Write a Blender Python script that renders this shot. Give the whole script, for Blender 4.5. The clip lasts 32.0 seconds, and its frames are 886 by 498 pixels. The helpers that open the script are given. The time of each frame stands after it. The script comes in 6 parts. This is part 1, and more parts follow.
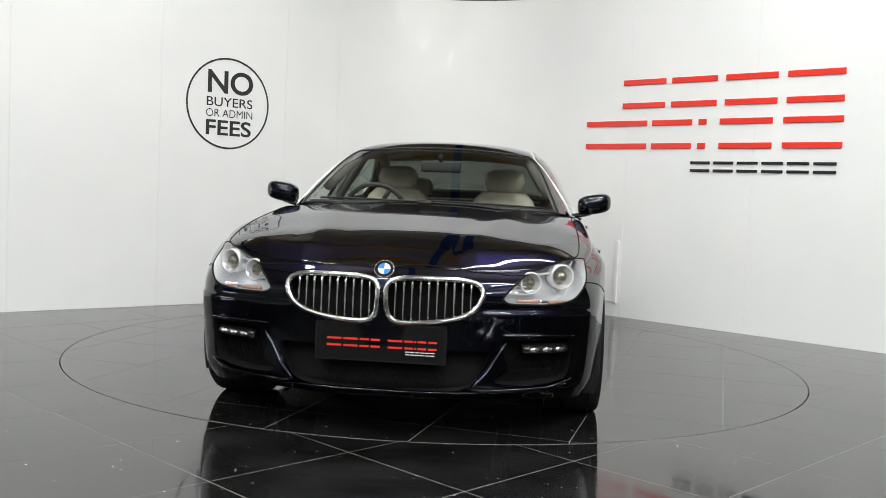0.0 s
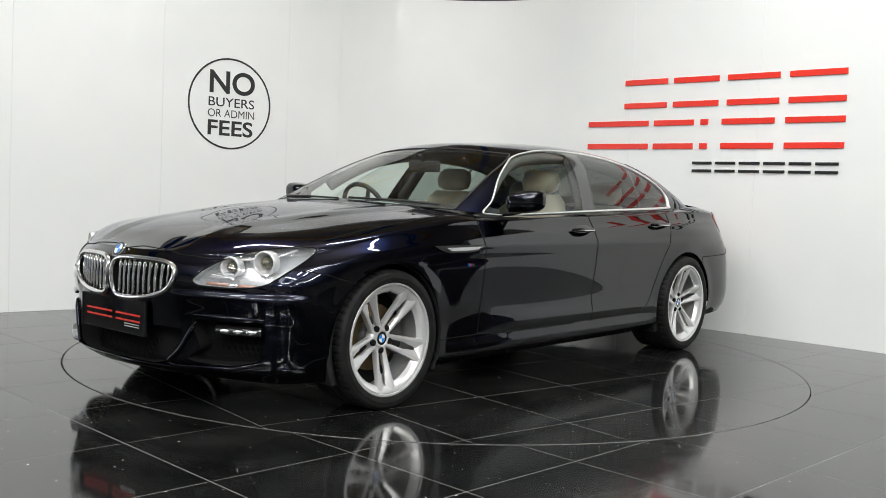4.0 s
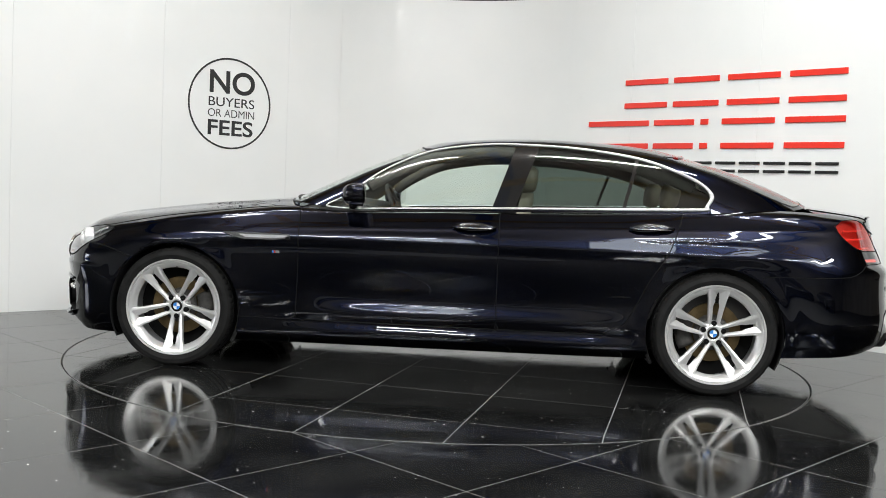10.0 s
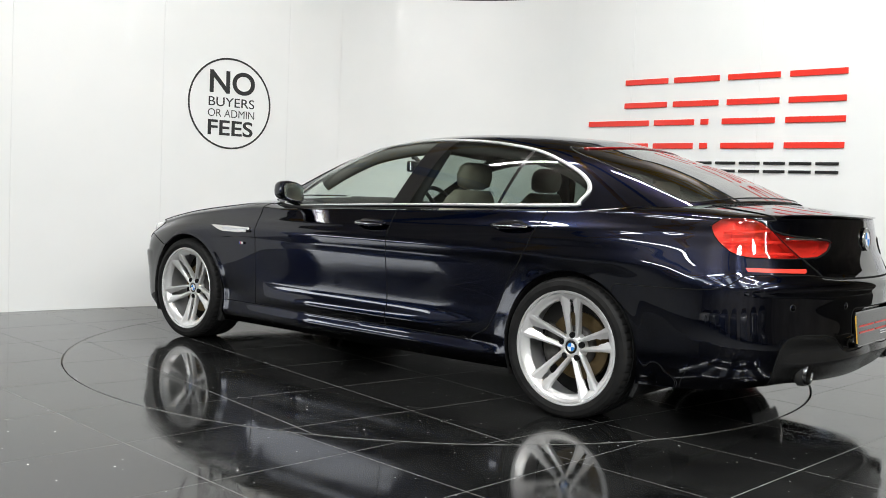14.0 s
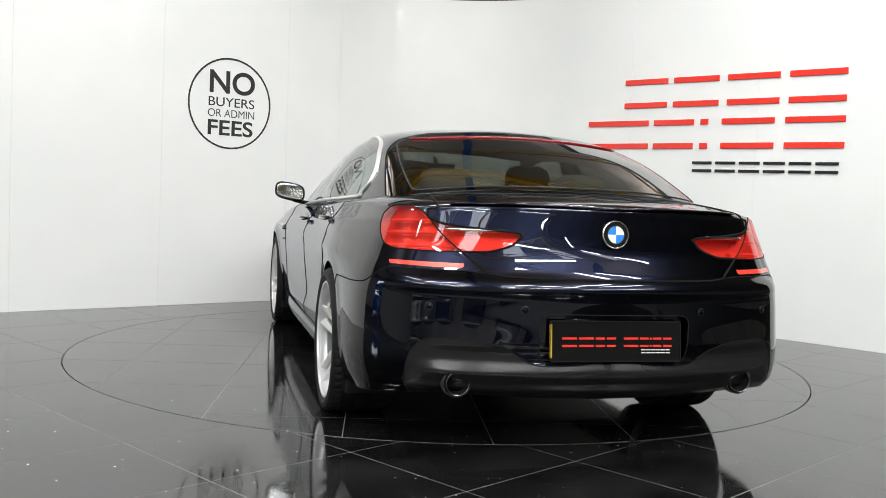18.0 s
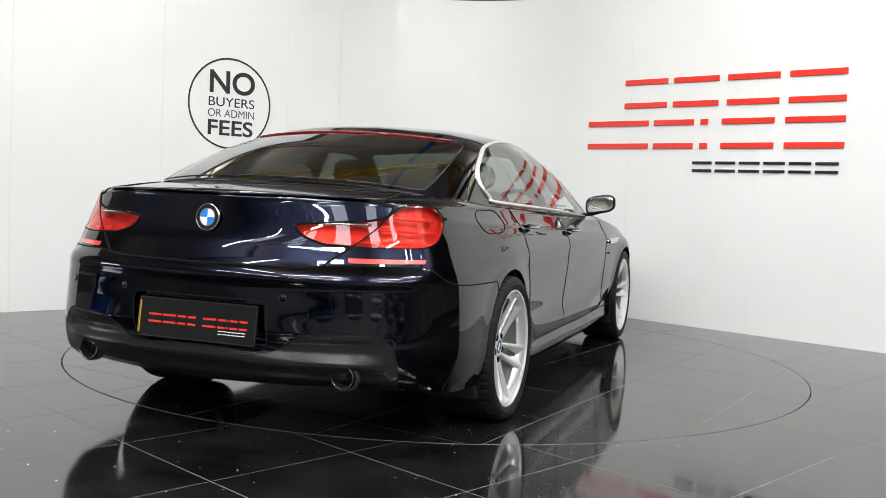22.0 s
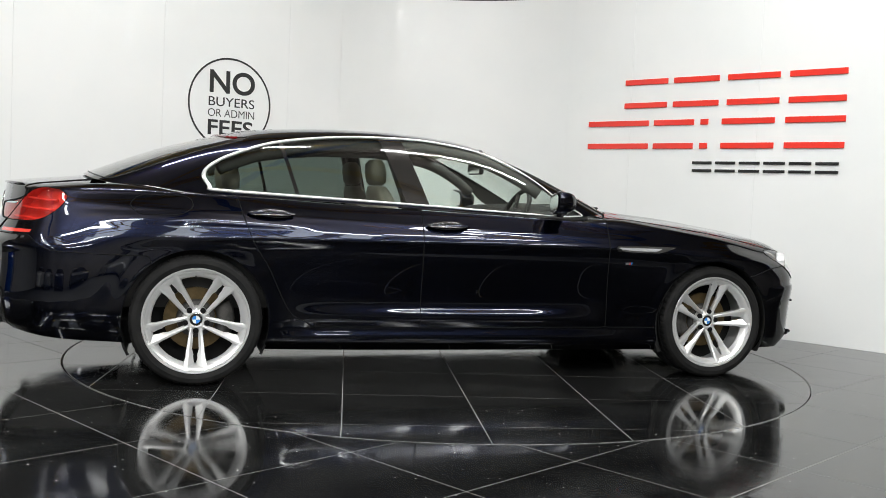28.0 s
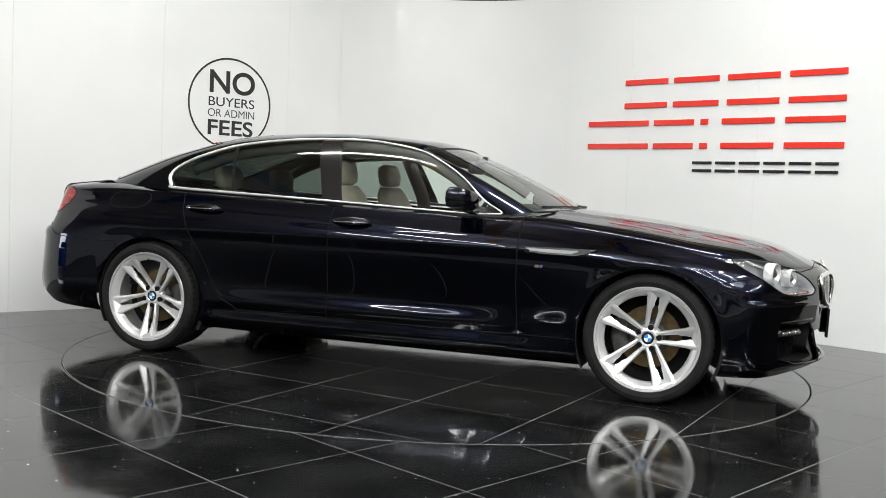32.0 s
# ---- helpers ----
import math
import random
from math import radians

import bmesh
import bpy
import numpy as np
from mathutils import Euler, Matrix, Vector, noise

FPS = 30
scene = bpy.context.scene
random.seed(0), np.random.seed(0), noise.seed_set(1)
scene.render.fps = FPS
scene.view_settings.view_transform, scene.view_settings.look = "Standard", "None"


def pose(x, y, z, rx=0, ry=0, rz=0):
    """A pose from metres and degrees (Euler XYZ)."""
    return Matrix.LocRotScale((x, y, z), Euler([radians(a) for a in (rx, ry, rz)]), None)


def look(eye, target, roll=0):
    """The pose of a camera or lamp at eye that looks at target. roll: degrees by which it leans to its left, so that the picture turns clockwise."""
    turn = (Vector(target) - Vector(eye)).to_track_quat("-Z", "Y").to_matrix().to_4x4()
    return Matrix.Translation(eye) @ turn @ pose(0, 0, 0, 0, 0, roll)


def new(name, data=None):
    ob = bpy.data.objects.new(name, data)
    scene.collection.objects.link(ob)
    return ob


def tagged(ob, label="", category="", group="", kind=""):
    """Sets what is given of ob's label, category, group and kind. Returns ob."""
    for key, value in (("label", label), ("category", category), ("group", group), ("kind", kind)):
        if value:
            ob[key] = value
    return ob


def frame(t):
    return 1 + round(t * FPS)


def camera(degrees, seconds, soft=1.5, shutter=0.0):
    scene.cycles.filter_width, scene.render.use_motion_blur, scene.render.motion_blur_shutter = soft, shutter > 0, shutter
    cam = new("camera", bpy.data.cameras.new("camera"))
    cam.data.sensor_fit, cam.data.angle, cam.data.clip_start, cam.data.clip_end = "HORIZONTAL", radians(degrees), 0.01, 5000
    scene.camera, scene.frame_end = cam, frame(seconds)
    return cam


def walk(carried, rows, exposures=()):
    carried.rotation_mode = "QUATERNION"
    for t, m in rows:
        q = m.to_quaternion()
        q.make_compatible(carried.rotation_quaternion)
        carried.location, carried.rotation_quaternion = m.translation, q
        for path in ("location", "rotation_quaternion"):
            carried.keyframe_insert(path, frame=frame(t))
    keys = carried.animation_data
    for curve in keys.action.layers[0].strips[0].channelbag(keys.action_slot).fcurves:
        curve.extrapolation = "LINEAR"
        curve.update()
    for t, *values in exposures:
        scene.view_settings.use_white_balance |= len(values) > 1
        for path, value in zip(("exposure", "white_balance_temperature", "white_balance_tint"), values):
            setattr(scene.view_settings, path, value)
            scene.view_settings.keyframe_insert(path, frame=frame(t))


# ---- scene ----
# ---------------------------------------------------------------- camera
cam = camera(49.76, 32.0, soft=0.9)
EYE = (0.0, -6.115, 1.0146)
walk(cam, [(0.0, look(EYE, (0.0185, 0.0, 0.6710), 2.41)),
           (1.0, look(EYE, (0.0160, 0.0, 0.6720), 2.41)),
           (3.0, look(EYE, (0.0092, 0.0, 0.6725), 2.41)),
           (5.5, look(EYE, (0.0073, 0.0, 0.6706), 2.41)),
           (32.0, look(EYE, (0.0073, 0.0, 0.6706), 2.41))],
     exposures=[(0.0, 0.0), (6.0, -0.05), (8.5, -0.04), (12.0, 0.03), (14.0, 0.08), (20.0, 0.10), (25.0, 0.09), (28.0, 0.0), (29.5, -0.02), (32.0, 0.02)])

# ---------------------------------------------------------------- light
world = bpy.data.worlds.new("world")
scene.world = world
world.use_nodes = True
world.node_tree.nodes["Background"].inputs[0].default_value = (0.75, 0.8, 0.9, 1)
world.node_tree.nodes["Background"].inputs[1].default_value = 0.05
scene.view_settings.exposure = 0.0


# ---------------------------------------------------------------- materials
def material(name, color, rough=0.5, metal=0.0, coat=0.0, coat_rough=0.03, spec=0.5, trans=0.0, ior=1.5, emit=None, emit_strength=0.0):
    m = bpy.data.materials.new(name)
    m.use_nodes = True
    b = m.node_tree.nodes["Principled BSDF"]
    b.inputs["Base Color"].default_value = (*color, 1)
    b.inputs["Roughness"].default_value = rough
    b.inputs["Metallic"].default_value = metal
    b.inputs["Coat Weight"].default_value = coat
    b.inputs["Coat Roughness"].default_value = coat_rough
    b.inputs["Specular IOR Level"].default_value = spec
    b.inputs["Transmission Weight"].default_value = trans
    b.inputs["IOR"].default_value = ior
    if emit:
        b.inputs["Emission Color"].default_value = (*emit, 1)
        b.inputs["Emission Strength"].default_value = emit_strength
    return m


def node(m, kind, **sets):
    n = m.node_tree.nodes.new(kind)
    for k, v in sets.items():
        n.inputs[k.replace("_", " ")].default_value = v
    return n


def join(m, a, out, b, inp):
    m.node_tree.links.new(a.outputs[out], b.inputs[inp])


def bsdf(m):
    return m.node_tree.nodes["Principled BSDF"]


def mottle(m, c1, c2, scale, detail=4.0, inp="Base Color", lo=0.35, hi=0.65, space="Object"):
    """Noise between two colours (or two grey values) into one input."""
    tc = node(m, "ShaderNodeTexCoord")
    nz = node(m, "ShaderNodeTexNoise", Scale=scale, Detail=detail)
    join(m, tc, space, nz, "Vector")
    rp = node(m, "ShaderNodeValToRGB")
    rp.color_ramp.elements[0].position, rp.color_ramp.elements[1].position = lo, hi
    rp.color_ramp.elements[0].color = (*c1, 1)
    rp.color_ramp.elements[1].color = (*c2, 1)
    join(m, nz, 0, rp, 0)
    join(m, rp, 0, bsdf(m), inp)
    return rp


def bumped(m, scale, strength, distance=0.002, detail=3.0):
    tc = node(m, "ShaderNodeTexCoord")
    nz = node(m, "ShaderNodeTexNoise", Scale=scale, Detail=detail)
    join(m, tc, "Object", nz, "Vector")
    bp = node(m, "ShaderNodeBump", Strength=strength, Distance=distance)
    join(m, nz, 0, bp, "Height")
    join(m, bp, 0, bsdf(m), "Normal")


# polished near-black porcelain, sparkle flecks with their glint painted white, faint clouding and smears
TILE = material("polished_tile", (0.006, 0.006, 0.006), 0.05, ior=1.6)
_rp = mottle(TILE, (0.005, 0.005, 0.005), (0.017, 0.0172, 0.0168), 3.1, 8.0, lo=0.35, hi=0.75)
_tc = node(TILE, "ShaderNodeTexCoord")
_oi = node(TILE, "ShaderNodeObjectInfo")
_sm = node(TILE, "ShaderNodeTexNoise", Scale=2.6, Detail=9.0, Roughness=0.72)
join(TILE, _tc, "Object", _sm, "Vector")
_mr = node(TILE, "ShaderNodeMapRange")
_mr.inputs[1].default_value, _mr.inputs[2].default_value = 0.35, 0.75
_mr.inputs[3].default_value, _mr.inputs[4].default_value = 0.03, 0.17
join(TILE, _sm, 0, _mr, 0)
join(TILE, _mr, 0, bsdf(TILE), "Roughness")
_vo = node(TILE, "ShaderNodeTexVoronoi", Scale=23.0)
join(TILE, _tc, "Object", _vo, "Vector")
_lt = node(TILE, "ShaderNodeMath")
_lt.operation = "LESS_THAN"
_lt.inputs[1].default_value = 0.05
join(TILE, _vo, "Distance", _lt, 0)
_sep = node(TILE, "ShaderNodeSeparateColor")
join(TILE, _vo, "Color", _sep, 0)
_pk = node(TILE, "ShaderNodeMath")
_pk.operation = "MULTIPLY"
_pk.inputs[1].default_value = 0.095
join(TILE, _sep, 0, _pk, 0)
join(TILE, _pk, 0, _lt, 1)
_mix = TILE.node_tree.nodes.new("ShaderNodeMix")
_mix.data_type = "RGBA"
join(TILE, _lt, 0, _mix, 0)
TILE.node_tree.links.new(_rp.outputs[0], _mix.inputs[6])
_mix.inputs[7].default_value = (0.75, 0.75, 0.72, 1)
TILE.node_tree.links.new(_mix.outputs[2], bsdf(TILE).inputs["Base Color"])

GROUT = material("grout", (0.18, 0.18, 0.175), 0.7)
mottle(GROUT, (0.14, 0.14, 0.137), (0.28, 0.28, 0.275), 30)
WALL = material("gloss_white_panel", (0.80, 0.81, 0.80), 0.36, coat=0.34, coat_rough=0.09)
mottle(WALL, (0.79, 0.80, 0.79), (0.82, 0.825, 0.815), 1.3)
bumped(WALL, 3.0, 0.25, 0.01)
_wc = node(WALL, "ShaderNodeTexCoord")
_wm = node(WALL, "ShaderNodeMapping", Scale=(3.6, 3.6, 1.2))
_wn = node(WALL, "ShaderNodeTexNoise", Scale=1.0, Detail=2.0)
_wb = node(WALL, "ShaderNodeBump", Strength=1.0, Distance=0.085)
join(WALL, _wc, "Object", _wm, "Vector")
join(WALL, _wm, 0, _wn, "Vector")
join(WALL, _wn, 0, _wb, "Height")
join(WALL, _wb, 0, bsdf(WALL), "Coat Normal")
SEAM = material("panel_joint", (0.72, 0.73, 0.72), 0.45)
WHITE = material("white_trim", (0.8, 0.8, 0.79), 0.35)
RED = material("red_acrylic", (0.80, 0.035, 0.02), 0.28, coat=0.4)
BLACKLET = material("black_acrylic", (0.012, 0.012, 0.012), 0.3, coat=0.3)
INK = material("black_vinyl", (0.02, 0.021, 0.021), 0.4)
GAP = material("dark_gap", (0.007, 0.007, 0.007), 0.9, spec=0.15)
HALLWALL = material("hall_cladding", (0.26, 0.24, 0.22), 0.7)
mottle(HALLWALL, (0.20, 0.185, 0.17), (0.33, 0.305, 0.28), 0.6)
PALEWALL = material("pale_hall_wall", (0.6, 0.6, 0.59), 0.5)
mottle(PALEWALL, (0.55, 0.55, 0.54), (0.64, 0.64, 0.63), 0.8)
HALLROOF = material("hall_roof_sheet", (0.05, 0.05, 0.052), 0.8)
mottle(HALLROOF, (0.42, 0.39, 0.36), (0.56, 0.52, 0.48), 0.5)
BEAM_BLUE = material("blue_steel_paint", (0.02, 0.10, 0.42), 0.45)
mottle(BEAM_BLUE, (0.018, 0.09, 0.38), (0.025, 0.12, 0.46), 4)
BEAM_YELLOW = material("yellow_steel_paint", (0.62, 0.36, 0.03), 0.45)
mottle(BEAM_YELLOW, (0.55, 0.32, 0.025), (0.68, 0.4, 0.04), 4)
DAYLIGHT = material("rooflight_sheet", (0.8, 0.82, 0.85), 0.5, emit=(0.86, 0.93, 1.0), emit_strength=6.0)
DAYLIGHT_DOOR = material("daylight_glazing", (0.8, 0.82, 0.85), 0.4, emit=(0.92, 0.96, 1.0), emit_strength=9.0)
LAMP_SHELL = material("lamp_housing", (0.5, 0.5, 0.5), 0.4)
# car paint: near-black blue with fine metallic flake under clear lacquer
PAINT = material("carbon_black_paint", (0.006, 0.007, 0.016), 0.24, 1.0, coat=1.0, coat_rough=0.012)
bsdf(PAINT).inputs["Specular Tint"].default_value = (0.08, 0.1, 0.25, 1)
_v = node(PAINT, "ShaderNodeTexVoronoi", Scale=900.0)
_t2 = node(PAINT, "ShaderNodeTexCoord")
join(PAINT, _t2, "Object", _v, "Vector")
_r2 = node(PAINT, "ShaderNodeValToRGB")
_r2.color_ramp.elements[0].color = (0.0034, 0.0037, 0.0062, 1)
_r2.color_ramp.elements[1].color = (0.0060, 0.0088, 0.0230, 1)
join(PAINT, _v, "Color", _r2, 0)
join(PAINT, _r2, 0, bsdf(PAINT), "Base Color")
CHROME = material("chrome", (0.78, 0.78, 0.77), 0.09, 1.0)
DARK_CHROME = material("dark_chrome", (0.22, 0.22, 0.22), 0.18, 1.0)
SATIN = material("satin_aluminium", (0.80, 0.80, 0.79), 0.30, 0.55)
TRIM = material("black_plastic", (0.018, 0.018, 0.018), 0.42, spec=0.3)
bumped(TRIM, 400, 0.1, 0.0005)
GLOSSBLACK = material("gloss_black", (0.010, 0.010, 0.010), 0.12, coat=0.6)
RUBBER = material("tyre_rubber", (0.009, 0.009, 0.009), 0.62, spec=0.16)
mottle(RUBBER, (0.008, 0.008, 0.008), (0.015, 0.0147, 0.0145), 14)
ALLOY = material("silver_alloy", (0.75, 0.75, 0.745), 0.31, 0.6, coat=0.35)
bumped(ALLOY, 220, 0.05, 0.0003)
DISC = material("brake_disc_bronze", (0.30, 0.19, 0.09), 0.42, 0.7)
mottle(DISC, (0.085, 0.058, 0.024), (0.15, 0.105, 0.048), 18)
IRON = material("cast_iron", (0.06, 0.058, 0.055), 0.6, 0.4)
mottle(IRON, (0.04, 0.038, 0.035), (0.09, 0.085, 0.08), 25)


def glass(name, color, gloss=0.07):
    """Thin tinted pane: passes light straight through, with a clear surface gloss."""
    m = bpy.data.materials.new(name)
    m.use_nodes = True
    nt = m.node_tree
    nt.nodes.remove(nt.nodes["Principled BSDF"])
    tr = nt.nodes.new("ShaderNodeBsdfTransparent")
    tr.inputs[0].default_value = (*color, 1)
    gl = nt.nodes.new("ShaderNodeBsdfGlossy")
    gl.inputs["Roughness"].default_value = 0.01
    gl.inputs[0].default_value = (1, 1, 1, 1)
    lw = nt.nodes.new("ShaderNodeLayerWeight")
    lw.inputs[0].default_value = 0.5
    pw = nt.nodes.new("ShaderNodeMath")
    pw.operation = "POWER"
    pw.inputs[1].default_value = 5.0
    nt.links.new(lw.outputs["Facing"], pw.inputs[0])
    fr = nt.nodes.new("ShaderNodeMath")
    fr.operation = "MULTIPLY_ADD"
    fr.inputs[1].default_value, fr.inputs[2].default_value = 0.88, gloss
    nt.links.new(pw.outputs[0], fr.inputs[0])
    mx = nt.nodes.new("ShaderNodeMixShader")
    nt.links.new(fr.outputs[0], mx.inputs[0])
    nt.links.new(tr.outputs[0], mx.inputs[1])
    nt.links.new(gl.outputs[0], mx.inputs[2])
    nt.links.new(mx.outputs[0], nt.nodes["Material Output"].inputs[0])
    return m


GLASS = glass("green_tint_glass", (0.86, 0.925, 0.885), 0.055)
GLASS_DARK = glass("privacy_glass", (0.33, 0.385, 0.355), 0.05)
GLASS_REAR = glass("dark_rear_glass", (0.12, 0.135, 0.12), 0.15)
VALANCE = material("satin_black_valance", (0.010, 0.010, 0.010), 0.24, spec=0.35)
bumped(VALANCE, 300, 0.06, 0.0005)
CLEAR = glass("clear_lens", (0.92, 0.93, 0.94))
RED_GLASS = glass("red_glass", (0.93, 0.12, 0.085))
LENS_RED = material("red_lens", (0.62, 0.012, 0.01), 0.12, coat=1.0, coat_rough=0.02, trans=0.0)
LENS_RED_DARK = material("dark_red_lens", (0.26, 0.008, 0.010), 0.18, coat=0.8)
LENS_RED_DEEP = material("red_reflector", (0.82, 0.06, 0.04), 0.25, coat=1.0)
LAMP_RED_HOUSING = material("red_lamp_housing", (0.78, 0.34, 0.31), 0.2, 0.35)
LENS_CLEAR_RED = material("pale_red_lens", (0.72, 0.30, 0.27), 0.15, coat=1.0)
AMBER = material("amber_lens", (0.40, 0.22, 0.16), 0.25, coat=0.8)
LAMP_SILVER = material("lamp_silver", (0.74, 0.74, 0.74), 0.22, 0.4, coat=0.4)
PROJECTOR = material("projector_glass", (0.24, 0.23, 0.18), 0.08, 0.7, coat=0.6)
MESH = material("black_mesh", (0.005, 0.005, 0.005), 0.8, spec=0.06)
REFLECTOR = material("lamp_reflector", (0.82, 0.82, 0.82), 0.12, 1.0)
LAMP_GREY = material("lamp_bezel", (0.64, 0.65, 0.66), 0.26, 0.4)
LEATHER = material("cream_leather", (0.52, 0.47, 0.36), 0.5)
mottle(LEATHER, (0.34, 0.305, 0.235), (0.42, 0.385, 0.305), 9)
bumped(LEATHER, 180, 0.25, 0.001)
CABIN_DARK = material("dark_cabin_trim", (0.018, 0.017, 0.016), 0.6)
bumped(CABIN_DARK, 200, 0.2, 0.001)
HEADLINER = material("headlining", (0.10, 0.098, 0.09), 0.9)
BADGE_BLUE = material("badge_blue", (0.02, 0.20, 0.62), 0.45, spec=0.3)
BADGE_WHITE = material("badge_white", (0.82, 0.83, 0.85), 0.45)
PLATE = material("plate_black", (0.006, 0.006, 0.006), 0.08, spec=0.4)
PLATE_RED = material("plate_red", (0.62, 0.03, 0.02), 0.3)
PLATE_WHITE = material("plate_white", (0.75, 0.75, 0.75), 0.3)
# ---------------------------------------------------------------- mesh helpers
def mesh_of(name, bm, mat, smooth=False):
    me = bpy.data.meshes.new(name)
    bm.to_mesh(me)
    bm.free()
    for m in (mat if isinstance(mat, (list, tuple)) else [mat]):
        me.materials.append(m)
    if smooth:
        me.shade_smooth()
    return me


def part(name, bm, mat, parent=None, label="", smooth=False):
    """One mesh object from a bmesh, under a thing or a part."""
    ob = new(name, mesh_of(name, bm, mat, smooth))
    if parent is not None:
        ob.parent = parent
    return tagged(ob, label)


def thing(name, label, category, group="", kind="", m=None):
    ob = new(name)
    ob.empty_display_size = 0.1
    if m is not None:
        ob.matrix_basis = m
    return tagged(ob, label, category, group, kind)


def box(bm, cx, cy, cz, sx, sy, sz, m=None, bevel=0.0, seg=2):
    r = bmesh.ops.create_cube(bm, size=1.0, matrix=(m or Matrix()) @ Matrix.Translation((cx, cy, cz)) @ Matrix.Diagonal((sx, sy, sz, 1)))
    if bevel:
        es = list({e for v in r["verts"] for e in v.link_edges})
        bmesh.ops.bevel(bm, geom=es, offset=bevel, segments=seg, affect="EDGES", profile=0.5)
    return bm


def prism(bm, pts, depth, m=None):
    """A flat outline (x, y) given thickness along z, from 0 to depth."""
    m = m or Matrix()
    a = [bm.verts.new(m @ Vector((x, y, 0))) for x, y in pts]
    b = [bm.verts.new(m @ Vector((x, y, depth))) for x, y in pts]
    n = len(pts)
    bm.faces.new(list(reversed(a)))
    bm.faces.new(b)
    for i in range(n):
        bm.faces.new((a[i], a[(i + 1) % n], b[(i + 1) % n], b[i]))
    return bm


def tube(bm, pts, radius, sides=8, closed=False, flat=1.0, up=Vector((0, 0, 1)), taper=None):
    """A swept round (or flattened) bar along points."""
    pts = [Vector(p) for p in pts]
    n = len(pts)
    rings = []
    for i, p in enumerate(pts):
        a = pts[(i - 1) % n] if closed or i > 0 else pts[i]
        b = pts[(i + 1) % n] if closed or i < n - 1 else pts[i]
        d = (b - a).normalized()
        s = d.cross(up)
        s = s.normalized() if s.length > 1e-4 else d.orthogonal().normalized()
        u = s.cross(d).normalized()
        r = radius * (taper[i] if taper else 1.0)
        rings.append([bm.verts.new(p + s * (r * math.cos(k * math.tau / sides)) + u * (r * flat * math.sin(k * math.tau / sides))) for k in range(sides)])
    for i in range(n if closed else n - 1):
        a, b = rings[i], rings[(i + 1) % n]
        for k in range(sides):
            bm.faces.new((a[k], a[(k + 1) % sides], b[(k + 1) % sides], b[k]))
    if not closed:
        bm.faces.new(list(reversed(rings[0])))
        bm.faces.new(rings[-1])
    return bm


def lathe(bm, prof, seg=48, axis="y", m=None, closed=False):
    """Turns a profile of (radius, along) about an axis through the origin."""
    m = m or Matrix()
    rings = []
    for r, h in prof:
        ring = []
        for k in range(seg):
            c, s = r * math.cos(k * math.tau / seg), r * math.sin(k * math.tau / seg)
            v = (c, h, s) if axis == "y" else (c, s, h) if axis == "z" else (h, c, s)
            ring.append(bm.verts.new(m @ Vector(v)))
        rings.append(ring)
    n = len(rings)
    for i in range(n if closed else n - 1):
        a, b = rings[i], rings[(i + 1) % n]
        for k in range(seg):
            bm.faces.new((a[k], a[(k + 1) % seg], b[(k + 1) % seg], b[k]))
    return bm


def ring_shape(bm, r0, r1, depth, seg=64, m=None):
    return lathe(bm, [(r0, 0), (r1, 0), (r1, depth), (r0, depth)], seg, "z", m, closed=True)


def clip_poly(poly, inside, cross):
    out = []
    for i, p in enumerate(poly):
        q = poly[(i + 1) % len(poly)]
        if inside(p):
            out.append(p)
        if inside(p) != inside(q):
            out.append(cross(p, q))
    return out


# ---------------------------------------------------------------- the showroom corner
LC, LD = Vector((-2.532, 1.6145, 0)), Vector((math.cos(radians(39.7)), math.sin(radians(39.7)), 0))
RC, RD = Vector((2.461, 1.529, 0)), Vector((math.cos(radians(-43.4)), math.sin(radians(-43.4)), 0))
WALL_H = 2.90
BEND = 1.6          # radius of the rounded corner between the two walls


def wall_frame(c, d, u, z, out=0.0):
    """A matrix on a wall: x along it, y up, z out of it into the room."""
    n = Vector((d.y, -d.x, 0))
    p = c + d * u + n * out + Vector((0, 0, z))
    return Matrix(((d.x, 0, n.x, p.x), (d.y, 0, n.y, p.y), (0, 1, 0, p.z), (0, 0, 0, 1)))


# corner and tangent points of the bend
_den = LD.x * RD.y - LD.y * RD.x
_t = ((RC.x - LC.x) * RD.y - (RC.y - LC.y) * RD.x) / _den
CORNER = LC + LD * _t
_half = math.acos(max(-1, min(1, (-LD).dot(RD)))) / 2
_back = BEND / math.tan(_half)
TAN_L, TAN_R = CORNER - LD * _back, CORNER + RD * _back
_nl, _nr = Vector((LD.y, -LD.x, 0)), Vector((RD.y, -RD.x, 0))
BEND_C = TAN_L + _nl * BEND
U_TL, U_TR = (TAN_L - LC).dot(LD), (TAN_R - RC).dot(RD)

wall_left = thing("wall_left", "glossy white panelled showroom wall", "wall", kind="structure")
wall_right = thing("wall_right", "glossy white panelled showroom wall", "wall", kind="structure")
wall_bend = thing("wall_corner", "rounded glossy white corner joining two showroom walls", "wall", kind="structure")


